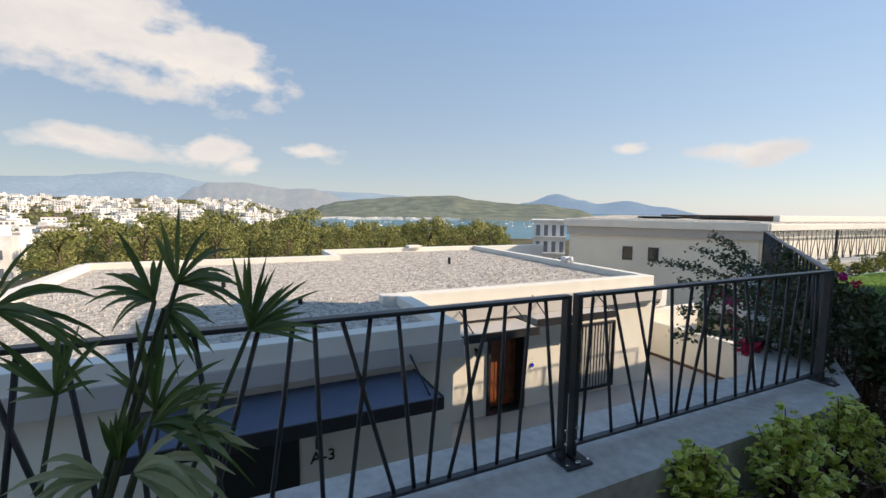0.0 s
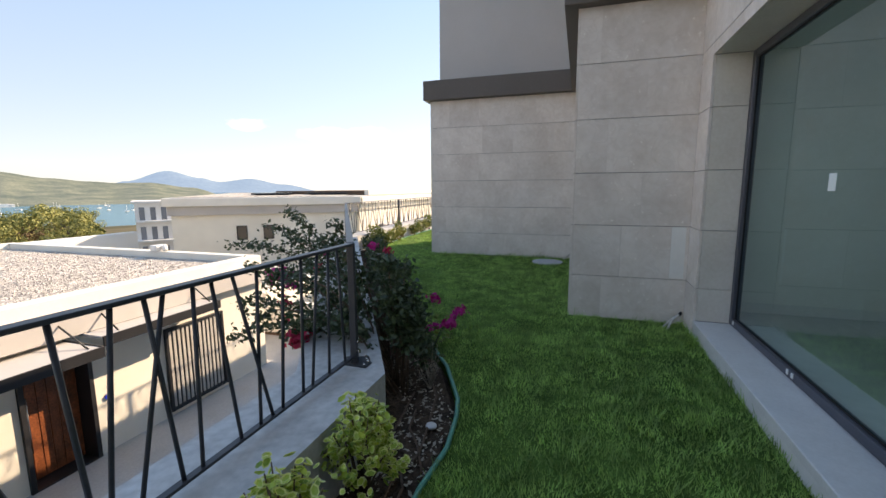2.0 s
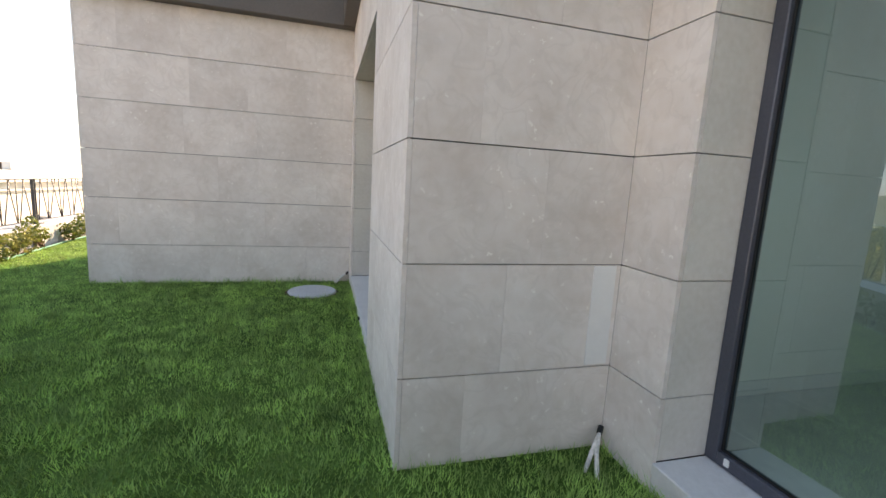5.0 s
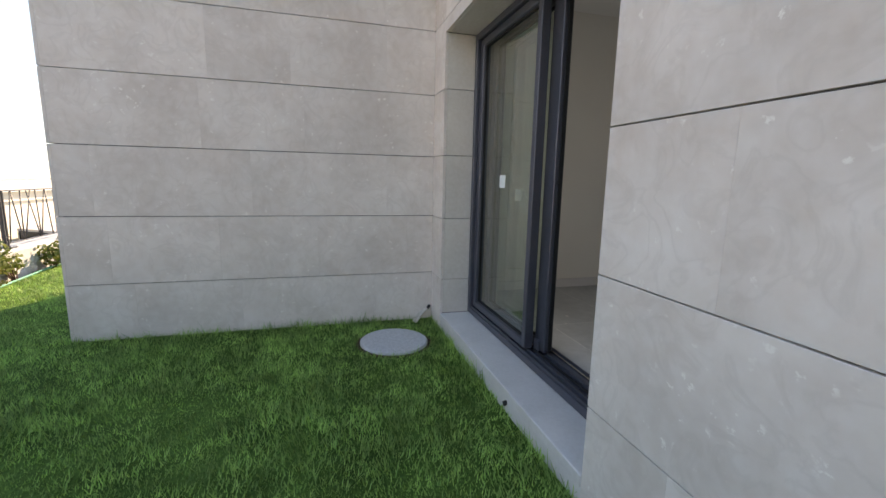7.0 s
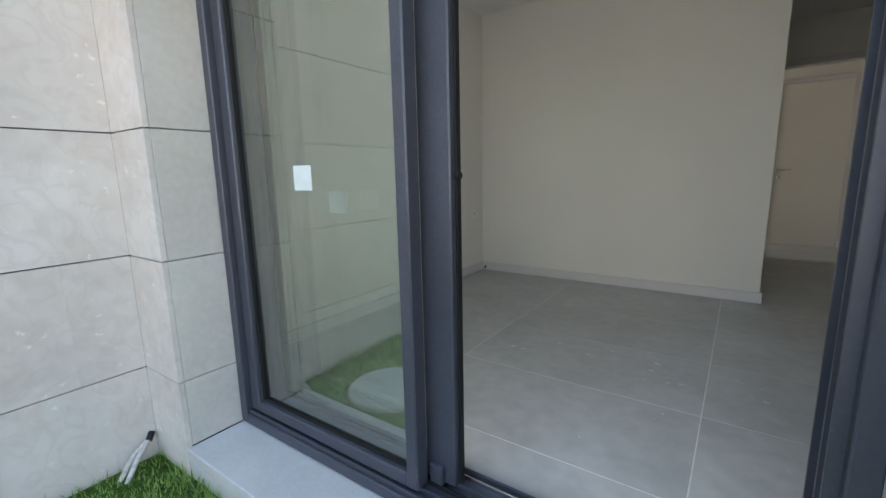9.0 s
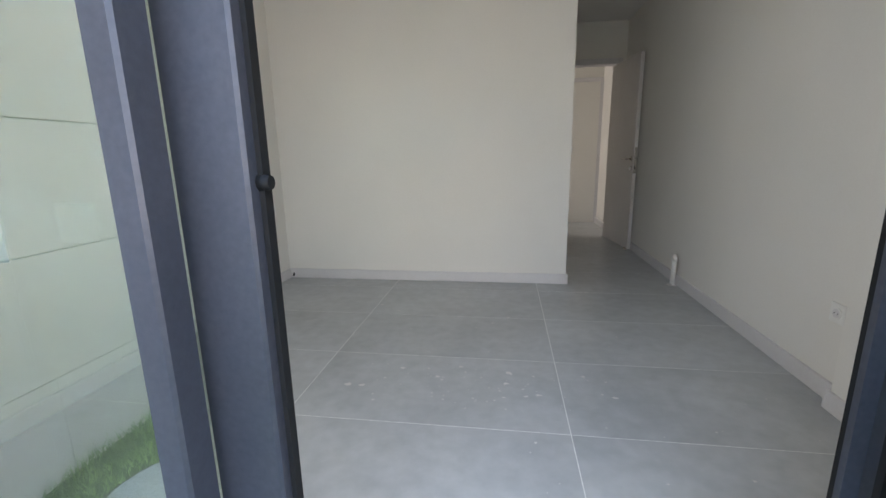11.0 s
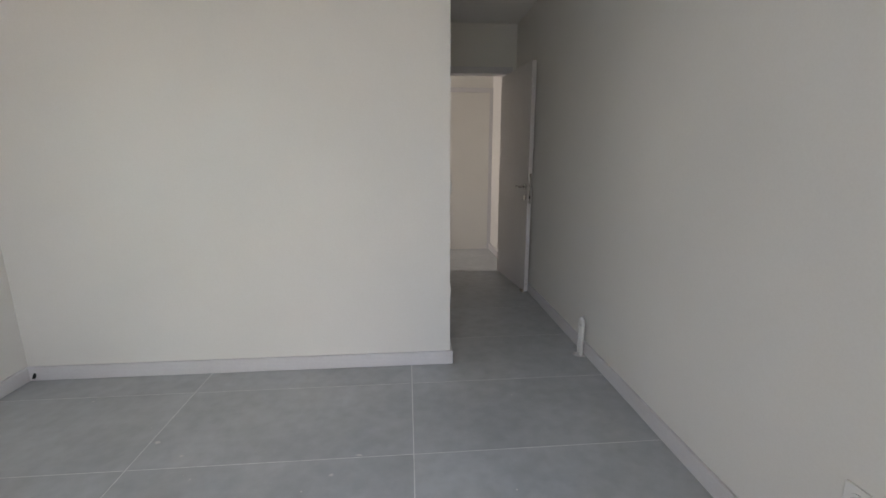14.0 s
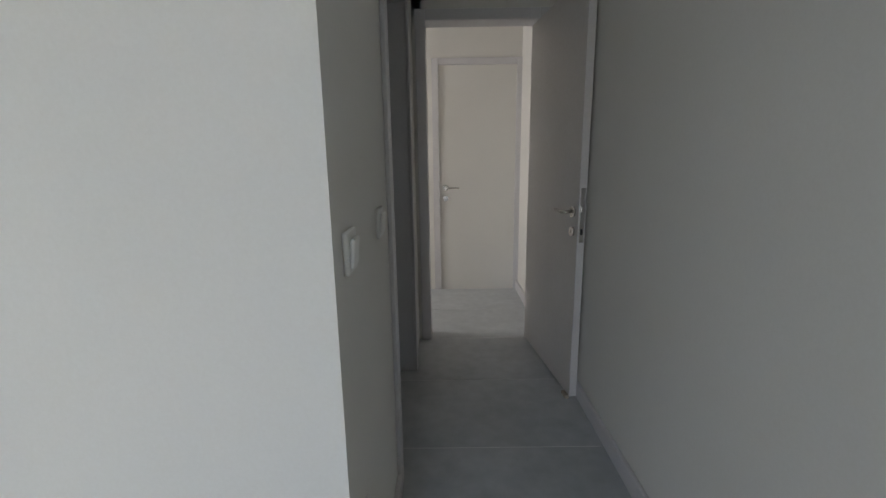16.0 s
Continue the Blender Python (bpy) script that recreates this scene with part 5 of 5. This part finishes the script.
for c, r, n, a0, a1, droop, dry in FANS:
    c = Vector(c)
    foot = Vector((0.03 * rp.uniform(-1, 1) - 0.03, 0.03 * rp.uniform(-1, 1), 0.0))
    top = c - base
    stem = part("petiole", tube([foot, foot.lerp(top, 0.5) + Vector((-0.012, 0.01, 0.0)), top], [0.0085, 0.006, 0.004], 6), STEM, palm)
    vs, fs = [], []
    for k in range(n):
        a = radians(a0 + (a1 - a0) * k / (n - 1)) + rp.uniform(-0.06, 0.06)
        fore = rp.uniform(-0.35, 0.35)
        d = (Vector((0, 0, 1)) * math.cos(a) + SIDE * math.sin(a) + Vector((0.427, 0.904, 0)) * fore).normalized()
        L = r * rp.uniform(0.72, 1.12)
        bend = droop * rp.uniform(0.6, 1.3) * (0.35 + 0.65 * abs(math.sin(a)))
        pts = [top + d * L * u + Vector((0, 0, -bend * L * max(0, u - 0.2) ** 2)) for u in (0.0, 0.2, 0.4, 0.6, 0.8, 1.0)]
        blade(vs, fs, pts, rp.uniform(0.008, 0.0125) if not dry else rp.uniform(0.011, 0.017), Vector((-0.3, -0.75, 0.6)))
    soup("fan_leaf", vs, fs, [PALMDRY if dry else PALM], parent=palm)


def leaf_disc(vs, fs, ms, p, n, size, rnd, rim):
    """A rounded leaf with a paler rim."""
    a = n.orthogonal().normalized()
    a.rotate(Matrix.Rotation(rnd.uniform(0, 6.28), 3, n))
    b = n.cross(a)
    o = len(vs)
    shape = [(1.0, 0.0), (0.55, 0.5), (-0.3, 0.55), (-0.85, 0.0), (-0.3, -0.55), (0.55, -0.5)]
    vs.append(p + n * size * -0.12)
    for u, v in shape:
        vs.append(p + (a * u + b * v) * size * 0.72)
    for u, v in shape:
        vs.append(p + (a * u + b * v) * size + n * size * 0.12)
    for k in range(6):
        j = (k + 1) % 6
        fs.append((o, o + 1 + k, o + 1 + j))
        ms.append(0)
        fs.append((o + 1 + k, o + 7 + k, o + 7 + j, o + 1 + j))
        ms.append(rim)


def shrub(at, r, h, seed, label="round variegated yellow-green euonymus shrub in the soil bed", name="shrub"):
    rnd = random.Random(seed)
    s = thing(name, (*at, 0.04), label, "shrub", "variegated shrubs")
    vs, fs, ms = [], [], []
    for k in range(34):
        a, e = rnd.uniform(0, 6.28), rnd.uniform(0.05, 1.5)
        tip = Vector((r * math.cos(a) * math.cos(e), r * math.sin(a) * math.cos(e), h * (0.25 + 0.75 * math.sin(e)) * rnd.uniform(0.85, 1.1)))
        part("stem", tube([(0, 0, -0.02), tip * 0.5 + Vector((0, 0, 0.03)), tip], [0.006, 0.004, 0.002], 4), TWIG, s)
        for j in range(30):
            q = tip * (1 - 0.014 * j) + Vector((rnd.gauss(0, 0.022), rnd.gauss(0, 0.022), rnd.gauss(0, 0.016)))
            n = (tip.normalized() * 0.5 + Vector((rnd.uniform(-.8, .8), rnd.uniform(-.8, .8), rnd.uniform(.1, 1)))).normalized()
            leaf_disc(vs, fs, ms, q, n, rnd.uniform(0.014, 0.025), rnd, 1 if rnd.random() < 0.8 else 0)
    soup("leaves", vs, fs, [EUON, EUONEDGE], ms, s)
    return s


shrub((2.42, 0.80), 0.17, 0.44, 1)
shrub((1.93, 0.78), 0.19, 0.46, 2)
shrub((1.45, 0.86), 0.13, 0.42, 3, "small variegated yellow-green euonymus shrub by the wall")
shrub((1.60, 0.66), 0.12, 0.24, 6, "small variegated yellow-green euonymus shrub by the lawn")

# bougainvillea over the railing corner
boug = thing("bougainvillea", (3.45, 1.12, 0.03), "bougainvillea with dark leaves and magenta flowers over the railing", "bougainvillea")
o3 = Vector((3.45, 1.12, 0.03))
rb = random.Random(31)
vs, fs = [], []
ENDS = [(3.55, 2.15, 0.72), (3.7, 2.3, 0.62), (3.3, 2.0, 0.5), (3.1, 1.7, 0.42), (3.4, 2.4, 0.24), (3.6, 2.5, 0.36), (3.2, 1.75, 0.3), (3.9, 2.1, 0.7), (4.2, 2.5, 0.85), (4.5, 2.7, 0.95), (4.9, 3.0, 1.0), (5.4, 3.45, 1.06),
        (5.0, 3.3, 0.9), (5.2, 4.05, 0.64), (4.6, 3.4, 0.7), (4.2, 3.0, 0.62), (4.0, 2.5, 0.5), (4.3, 2.2, 0.8), (3.8, 1.75, 0.95), (4.3, 2.05, 1.05), (3.3, 1.0, 0.5), (3.45, 1.15, 0.8), (3.5, 0.98, 0.35), (3.7, 1.2, 0.75),
        (3.9, 1.3, 0.6), (3.8, 1.1, 0.35), (4.1, 1.3, 0.3), (4.1, 1.5, 0.75), (4.4, 1.6, 0.5), (4.5, 1.75, 0.8), (4.8, 1.95, 0.7), (5.0, 2.05, 0.4),
        (3.35, 1.15, 0.6), (3.55, 1.1, 0.55), (3.75, 1.05, 0.45), (4.0, 1.2, 0.5), (4.3, 1.45, 0.65), (4.6, 1.7, 0.55), (3.4, 0.95, 0.25), (3.62, 0.92, 0.22), (4.9, 1.85, 0.3), (5.3, 2.15, 0.5)]
for e in ENDS:
    e = Vector(e) + Vector((rb.uniform(-.06, .06), rb.uniform(-.05, .05), rb.uniform(-.05, .05)))
    sx = min(max(e.x - 0.4, 3.35), 4.8) + rb.uniform(-.1, .1)
    st = Vector((sx, 1.06 + (sx - 3.35) * 0.56 + rb.uniform(-.06, .06), 0.03))
    mid = st.lerp(e, 0.5) + Vector((0, 0, 0.28 if e.z < 0.9 else 0.12))
    pts = [st, st.lerp(mid, 0.6) + Vector((0, 0, 0.08)), mid, mid.lerp(e, 0.6) + Vector((0, 0, 0.05)), e]
    part("branch", tube([p - o3 for p in pts], [0.007, 0.006, 0.005, 0.004, 0.002], 5), TWIG, boug)
    for k in range(260):
        u = rb.uniform(0.9, 4.0)
        i = min(3, int(u))
        p = pts[i].lerp(pts[i + 1], u - i) + Vector((rb.gauss(0, 0.036), rb.gauss(0, 0.036), rb.gauss(0, 0.03)))
        n = Vector((rb.uniform(-1, 1), rb.uniform(-1, 1), rb.uniform(0, 1.2))).normalized()
        a = n.orthogonal().normalized()
        a.rotate(Matrix.Rotation(rb.uniform(0, 6.28), 3, n))
        b = n.cross(a)
        s = rb.uniform(0.014, 0.030)
        o = len(vs)
        q = p - o3
        vs += [q + a * s, q + b * s * 0.55 + n * s * 0.15, q - a * s, q - b * s * 0.55 + n * s * 0.15]
        fs += [(o, o + 1, o + 2), (o, o + 2, o + 3)]
soup("leaves", vs, fs, [BOUG], parent=boug)


def bracts(at, size, count, mat, parent, origin):
    vs, fs = [], []
    for k in range(count):
        d = Vector((rb.gauss(0, 1), rb.gauss(0, 1), rb.gauss(0, .8)))
        p = Vector(at) - origin + d * size * 0.33
        n = (d.normalized() + Vector((rb.uniform(-.7, .7), rb.uniform(-.7, .7), rb.uniform(-.2, .9)))).normalized()
        a = n.orthogonal().normalized()
        a.rotate(Matrix.Rotation(rb.uniform(0, 6.28), 3, n))
        b = n.cross(a)
        s = size * rb.uniform(0.25, 0.42)
        o = len(vs)
        vs += [p + a * s, p + b * s * 0.6 + n * s * 0.25, p - a * s * 0.8, p - b * s * 0.6 + n * s * 0.25]
        fs += [(o, o + 1, o + 2), (o, o + 2, o + 3)]
    return soup("flower", vs, fs, [mat], parent=parent)


for at, s, m in (((3.70, 2.22, 0.66), 0.105, BRACT), ((3.82, 2.24, 0.64), 0.085, BRACT), ((3.74, 2.12, 0.58), 0.07, BRACT), ((3.98, 2.03, 0.68), 0.065, BRACTRED), ((3.14, 1.63, 0.40), 0.09, BRACTRED), ((3.24, 1.66, 0.36), 0.09, BRACTRED),
                 ((3.45, 1.95, 0.52), 0.055, BRACTRED), ((3.35, 1.85, 0.45), 0.05, BRACTRED), ((3.9, 1.36, 0.85), 0.05, BRACTRED), ((4.3, 1.55, 0.62), 0.05, BRACTRED), ((3.55, 1.3, 0.93), 0.045, BRACT), ((4.2, 2.1, 0.75), 0.05, BRACT)):
    bracts(at, s, 34, m, boug, o3)
run = thing("bougainvillea_runner", (3.9, 1.05, 0.03), "trailing bougainvillea shoot with magenta flowers over the lawn", "bougainvillea")
o4 = Vector((3.9, 1.05, 0.03))
bm = bmesh.new()
vs, fs = [], []
for at, s in (((4.49, 0.96, 0.25), 0.085), ((4.46, 1.18, 0.355), 0.075), ((4.20, 0.955, 0.23), 0.085), ((4.05, 1.10, 0.22), 0.055), ((4.12, 1.06, 0.23), 0.045), ((4.38, 0.97, 0.25), 0.05)):
    p = Vector(at) - o4
    add_tube(bm, [(0, 0, 0), p * 0.5 + Vector((0, 0, 0.07)), p], [0.004, 0.003, 0.002], 5)
    bracts(at, s, 46, BRACT, run, o4)
    for k in range(26):
        q = p * rb.uniform(0.25, 1.0) + Vector((rb.gauss(0, .03), rb.gauss(0, .03), rb.gauss(0.02, .025)))
        o = len(vs)
        a, b = Vector((rb.uniform(-1, 1), rb.uniform(-1, 1), rb.uniform(-.3, .3))).normalized() * 0.022, Vector((rb.uniform(-1, 1), rb.uniform(-1, 1), rb.uniform(-.3, .3))).normalized() * 0.014
        vs += [q + a, q + b, q - a, q - b]
        fs.append((o, o + 1, o + 2, o + 3))
part("stems", bm, STEM, run)
soup("leaves", vs, fs, [HEDGE], parent=run)


def bush(at, r, h, seed, mat, label):
    rnd = random.Random(seed)
    s = thing("bush", (*at, 0.04), label, "bush", "bushes along the wall")
    bm = bmesh.new()
    cs = []
    for k in range(9):
        a = rnd.uniform(0, 6.28)
        c = Vector((r * rnd.uniform(.2, .8) * math.cos(a), r * rnd.uniform(.2, .8) * math.sin(a), h * rnd.uniform(.35, .9)))
        cs.append((tuple(c), r * 0.4))
        add_tube(bm, [(0, 0, -0.02), c * 0.6, c], [0.008, 0.005, 0.003], 4)
    part("stems", bm, TWIG, s)
    v, f = leaf_cloud(rnd, cs, 420, 0.03)
    soup("leaves", v, f, [mat], parent=s)


for k, x in enumerate((8.6, 9.15, 9.7, 10.3, 10.9, 11.6, 12.3, 13.0)):
    bush((x, 4.12 + 0.02 * k if x > 9 else 3.9), 0.25, 0.36 + 0.12 * (k % 3 == 1), 40 + k, HEDGE if k % 3 else PINE, "low yellow-green bush along the boundary wall")
for k, (x, y) in enumerate(((5.6, 2.15), (6.3, 2.55), (7.0, 2.95), (7.8, 3.4))):
    bush((x, y), 0.24, 0.42, 60 + k, BOUG if k % 2 else HEDGE, "dark leafy bush along the railing")

# green hose edging the lawn, irrigation line, pebble, litter
hl = [Vector((x, y, LAWN_Z + 0.012)) for x, y in HOSE_LINE]
part_line = []
for p, q in zip(hl, hl[1:]):
    part_line += [p.lerp(q, k / 4) for k in range(4)]
hose = tagged(part("garden_hose", tube(part_line[4:], 0.013, 7), HOSE), "thin green hose lying along the lawn edge", "hose")
tagged(part("irrigation_line", tube([(2.2, 0.68, 0.07), (2.5, 0.72, 0.075), (2.75, 0.68, 0.07), (3.0, 0.72, 0.075), (3.3, 0.78, 0.07), (3.7, 0.98, 0.07)], 0.007, 6), TWIG), "brown irrigation line on the soil", "irrigation line")
for pts in (((2.1, 0.70, 0.075), (2.28, 0.64, 0.08), (2.5, 0.66, 0.075), (2.66, 0.74, 0.075)), ((2.62, 0.62, 0.075), (2.78, 0.70, 0.085), (2.92, 0.80, 0.08), (3.12, 0.84, 0.07)), ((2.75, 0.86, 0.07), (3.0, 0.88, 0.08), (3.3, 0.92, 0.075))):
    tagged(part("irrigation_line", tube(pts, 0.006, 6), TWIG), "brown irrigation line on the soil", "irrigation line")
peb = bmesh.new()
bmesh.ops.create_icosphere(peb, subdivisions=2, radius=0.03)
for v_ in peb.verts:
    v_.co.z *= 0.6
    v_.co *= 1 + 0.12 * noise.noise(v_.co * 40)
stone = part("stone", peb, SILL)
stone.matrix_basis = pose(2.98, 0.70, 0.075)
tagged(stone, "rounded white stone on the dark soil", "stone")
dry = thing("dry_weed", (3.42, 0.86, 0.05), "dry pale brown weed standing in the bed", "weed")
bm = bmesh.new()
for k in range(16):
    a = rb.uniform(0, 6.28)
    t_ = Vector((0.09 * math.cos(a), 0.07 * math.sin(a), rb.uniform(0.12, 0.3)))
    add_tube(bm, [(0, 0, -0.01), t_ * 0.6, t_], [0.003, 0.002, 0.001], 4)
    for j in range(8):
        q = t_ * rb.uniform(.3, 1)
        add_tube(bm, [q, q + Vector((rb.uniform(-.03, .03), rb.uniform(-.03, .03), rb.uniform(0, .02)))], [0.002, 0.001], 3)
part("stalks", bm, WOODSTICK, dry)
vs, fs = [], []
for _ in range(1400):
    u = rb.random()
    x = 1.2 + 4.2 * u
    yl = 0.57 if x < 3 else 0.57 + 0.58 * (x - 3.1)
    y = yl + rb.uniform(0.03, 0.34)
    s = rb.uniform(0.006, 0.018)
    a = rb.uniform(0, 6.28)
    d, e = Vector((math.cos(a), math.sin(a), rb.uniform(-.5, .5))) * s, Vector((-math.sin(a), math.cos(a), rb.uniform(-.5, .5))) * s * 0.5
    p = Vector((x, y, 0.062 + rb.uniform(0, 0.015)))
    o = len(vs)
    vs += [p + d, p + e, p - d, p - e]
    fs.append((o, o + 1, o + 2, o + 3))
tagged(soup("leaf_litter", vs, fs, [WOODSTICK]), "dry leaf litter on the soil", "litter", kind="stuff")

# paint specks and dust left on the tiles
vs, fs = [], []
rk = random.Random(77)
for k in range(150):
    if k < 90:
        x, y = rk.gauss(7.15, 0.32), rk.gauss(-1.62, 0.16)
    else:
        x, y = rk.uniform(5.8, 8.7), rk.uniform(-3.1, -0.6)
    r_ = rk.uniform(0.002, 0.007) if k % 9 else rk.uniform(0.010, 0.02)
    o = len(vs)
    m_ = rk.randint(5, 8)
    for j in range(m_):
        q_ = r_ * rk.uniform(0.35, 1.1)
        vs.append((x + q_ * math.cos(6.283 * j / m_) * 1.3, y + q_ * math.sin(6.283 * j / m_), FLOOR_Z + 0.0006))
    fs.append(tuple(range(o, o + m_)))
tagged(soup("paint_specks", vs, fs, [SILL]), "small white paint specks on the floor tiles", "paint specks", kind="stuff")

# ---------------------------------------------------------------- grass
def in_outline(x, y):
    inside = False
    pts = lawn_outline
    j = len(pts) - 1
    for i in range(len(pts)):
        (xi, yi), (xj, yj) = pts[i], pts[j]
        if (yi > y) != (yj > y) and x < (xj - xi) * (y - yi) / (yj - yi) + xi:
            inside = not inside
        j = i
    return inside


rg = np.random.default_rng(5)
N = 430000
X, Y = rg.uniform(-0.8, 11.5, N), rg.uniform(-0.95, 4.2, N)
keep = np.array([in_outline(a, b) and math.hypot(a - 8.2, b - 0.48) > 0.262 for a, b in zip(X, Y)])
far = np.clip((X - 7.5) / 4, 0, 1)
keep &= rg.random(N) > far * 0.55
X, Y = X[keep], Y[keep]
n = len(X)
patch = np.array([noise.noise((a * 2.2, b * 2.2, 7)) for a, b in zip(X, Y)])
ht = rg.uniform(0.016, 0.036, n) * (1 + 0.9 * patch)
edge = np.minimum(np.minimum(np.where(X < 5.24, Y + 0.95, 9), np.where((X > 5.1) & (X < 8.8), np.abs(Y - 0.06), 9)), np.where(Y > 0, np.abs(X - 8.7), 9))
ht *= np.where(edge < 0.07, rg.uniform(1.2, 2.3, n), 1)
swirl = np.array([noise.noise((a * 5, b * 5, 3)) for a, b in zip(X, Y)])
clump = np.array([noise.noise((a * 13, b * 13, 9)) for a, b in zip(X, Y)])
tuft = np.array([noise.noise((a * 26, b * 26, 4)) for a, b in zip(X, Y)])
ht *= np.clip(1 + 0.8 * clump + 0.7 * tuft, 0.25, 2.2)
ang = swirl * 4 + rg.normal(0, 1.5, n)
lean = rg.uniform(0.3, 1.2, n) * ht
wd = rg.uniform(0.0018, 0.0038, n)
ca, sa = np.cos(ang), np.sin(ang)
V = np.zeros((n, 3, 3))
V[:, 0] = np.stack((X - sa * wd, Y + ca * wd, np.full(n, LAWN_Z - 0.004)), 1)
V[:, 1] = np.stack((X + sa * wd, Y - ca * wd, np.full(n, LAWN_Z - 0.004)), 1)
V[:, 2] = np.stack((X + ca * lean, Y + sa * lean, LAWN_Z + ht), 1)
me = bpy.data.meshes.new("grass")
me.vertices.add(n * 3)
me.vertices.foreach_set("co", V.reshape(-1))
me.loops.add(n * 3)
me.loops.foreach_set("vertex_index", np.arange(n * 3, dtype=np.int32))
me.polygons.add(n)
me.polygons.foreach_set("loop_start", np.arange(0, n * 3, 3, dtype=np.int32))
me.materials.append(GRASS)
me.update(calc_edges=True)
grass = new("grass", me)
tagged(grass, "short green lawn grass with taller tufts at walls", "grass", kind="stuff")

# ---------------------------------------------------------------- stone slabs and floor tiles
clad_y(wall_a, -3.0, W1[0], FA, seed=1)
clad_y(wall_a, W1[0], W1[1], FA, HEAD_Z, SLAB_Z, seed=2)
clad_y(wall_jog, W1[1], XJ, FA, seed=3)
clad_x(wall_jog, XJ, FA, FB - 0.0205, seed=4, widths=(1.02, 1.02, 0.8))
clad_y(wall_b, XJ, W2[0], FB, seed=5)
clad_y(wall_b, W2[0], W2[1], FB, HEAD_Z, SLAB_Z, seed=6)
clad_y(wall_b, W2[1], XC, FB, seed=7)
clad_x(wall_c, XC, FB, YC - 0.0205, seed=8)
clad_y(wall_c, XC, XE, YC, seed=9)

def tiles(parent, xa, xb, ya, yb, gx, gy):
    """Whole and cut tiles of 1.195 by 0.602 m over a floor."""
    for i in range(math.floor((xa - gx) / 1.195), math.ceil((xb - gx) / 1.195)):
        for j in range(math.floor((ya - gy) / 0.602), math.ceil((yb - gy) / 0.602)):
            x0, x1 = max(xa, gx + 1.195 * i), min(xb, gx + 1.195 * (i + 1))
            y0, y1 = max(ya, gy + 0.602 * j), min(yb, gy + 0.602 * (j + 1))
            if min(x1 - x0, y1 - y0) < 0.03:
                continue
            key = (round(x1 - x0, 3), round(y1 - y0, 3))
            if key not in tile_cache:
                tile_cache[key] = mesh_of("tile", box(0.002, key[0] - 0.002, 0.002, key[1] - 0.002, -0.009, 0, 0.0003))
                tile_cache[key].materials.append(TILE)
            part("tile", tile_cache[key], TILE, parent).matrix_basis = pose(x0, y0, FLOOR_Z)


tile_cache = {}
tiles(bpy.data.objects["floor"], RX0, RX1, -6.665, -0.389, 6.751, -1.253)
tiles(bpy.data.objects["floor_a"], 0.4, 5.32, -6.7, -1.254, 0.9, -1.5)
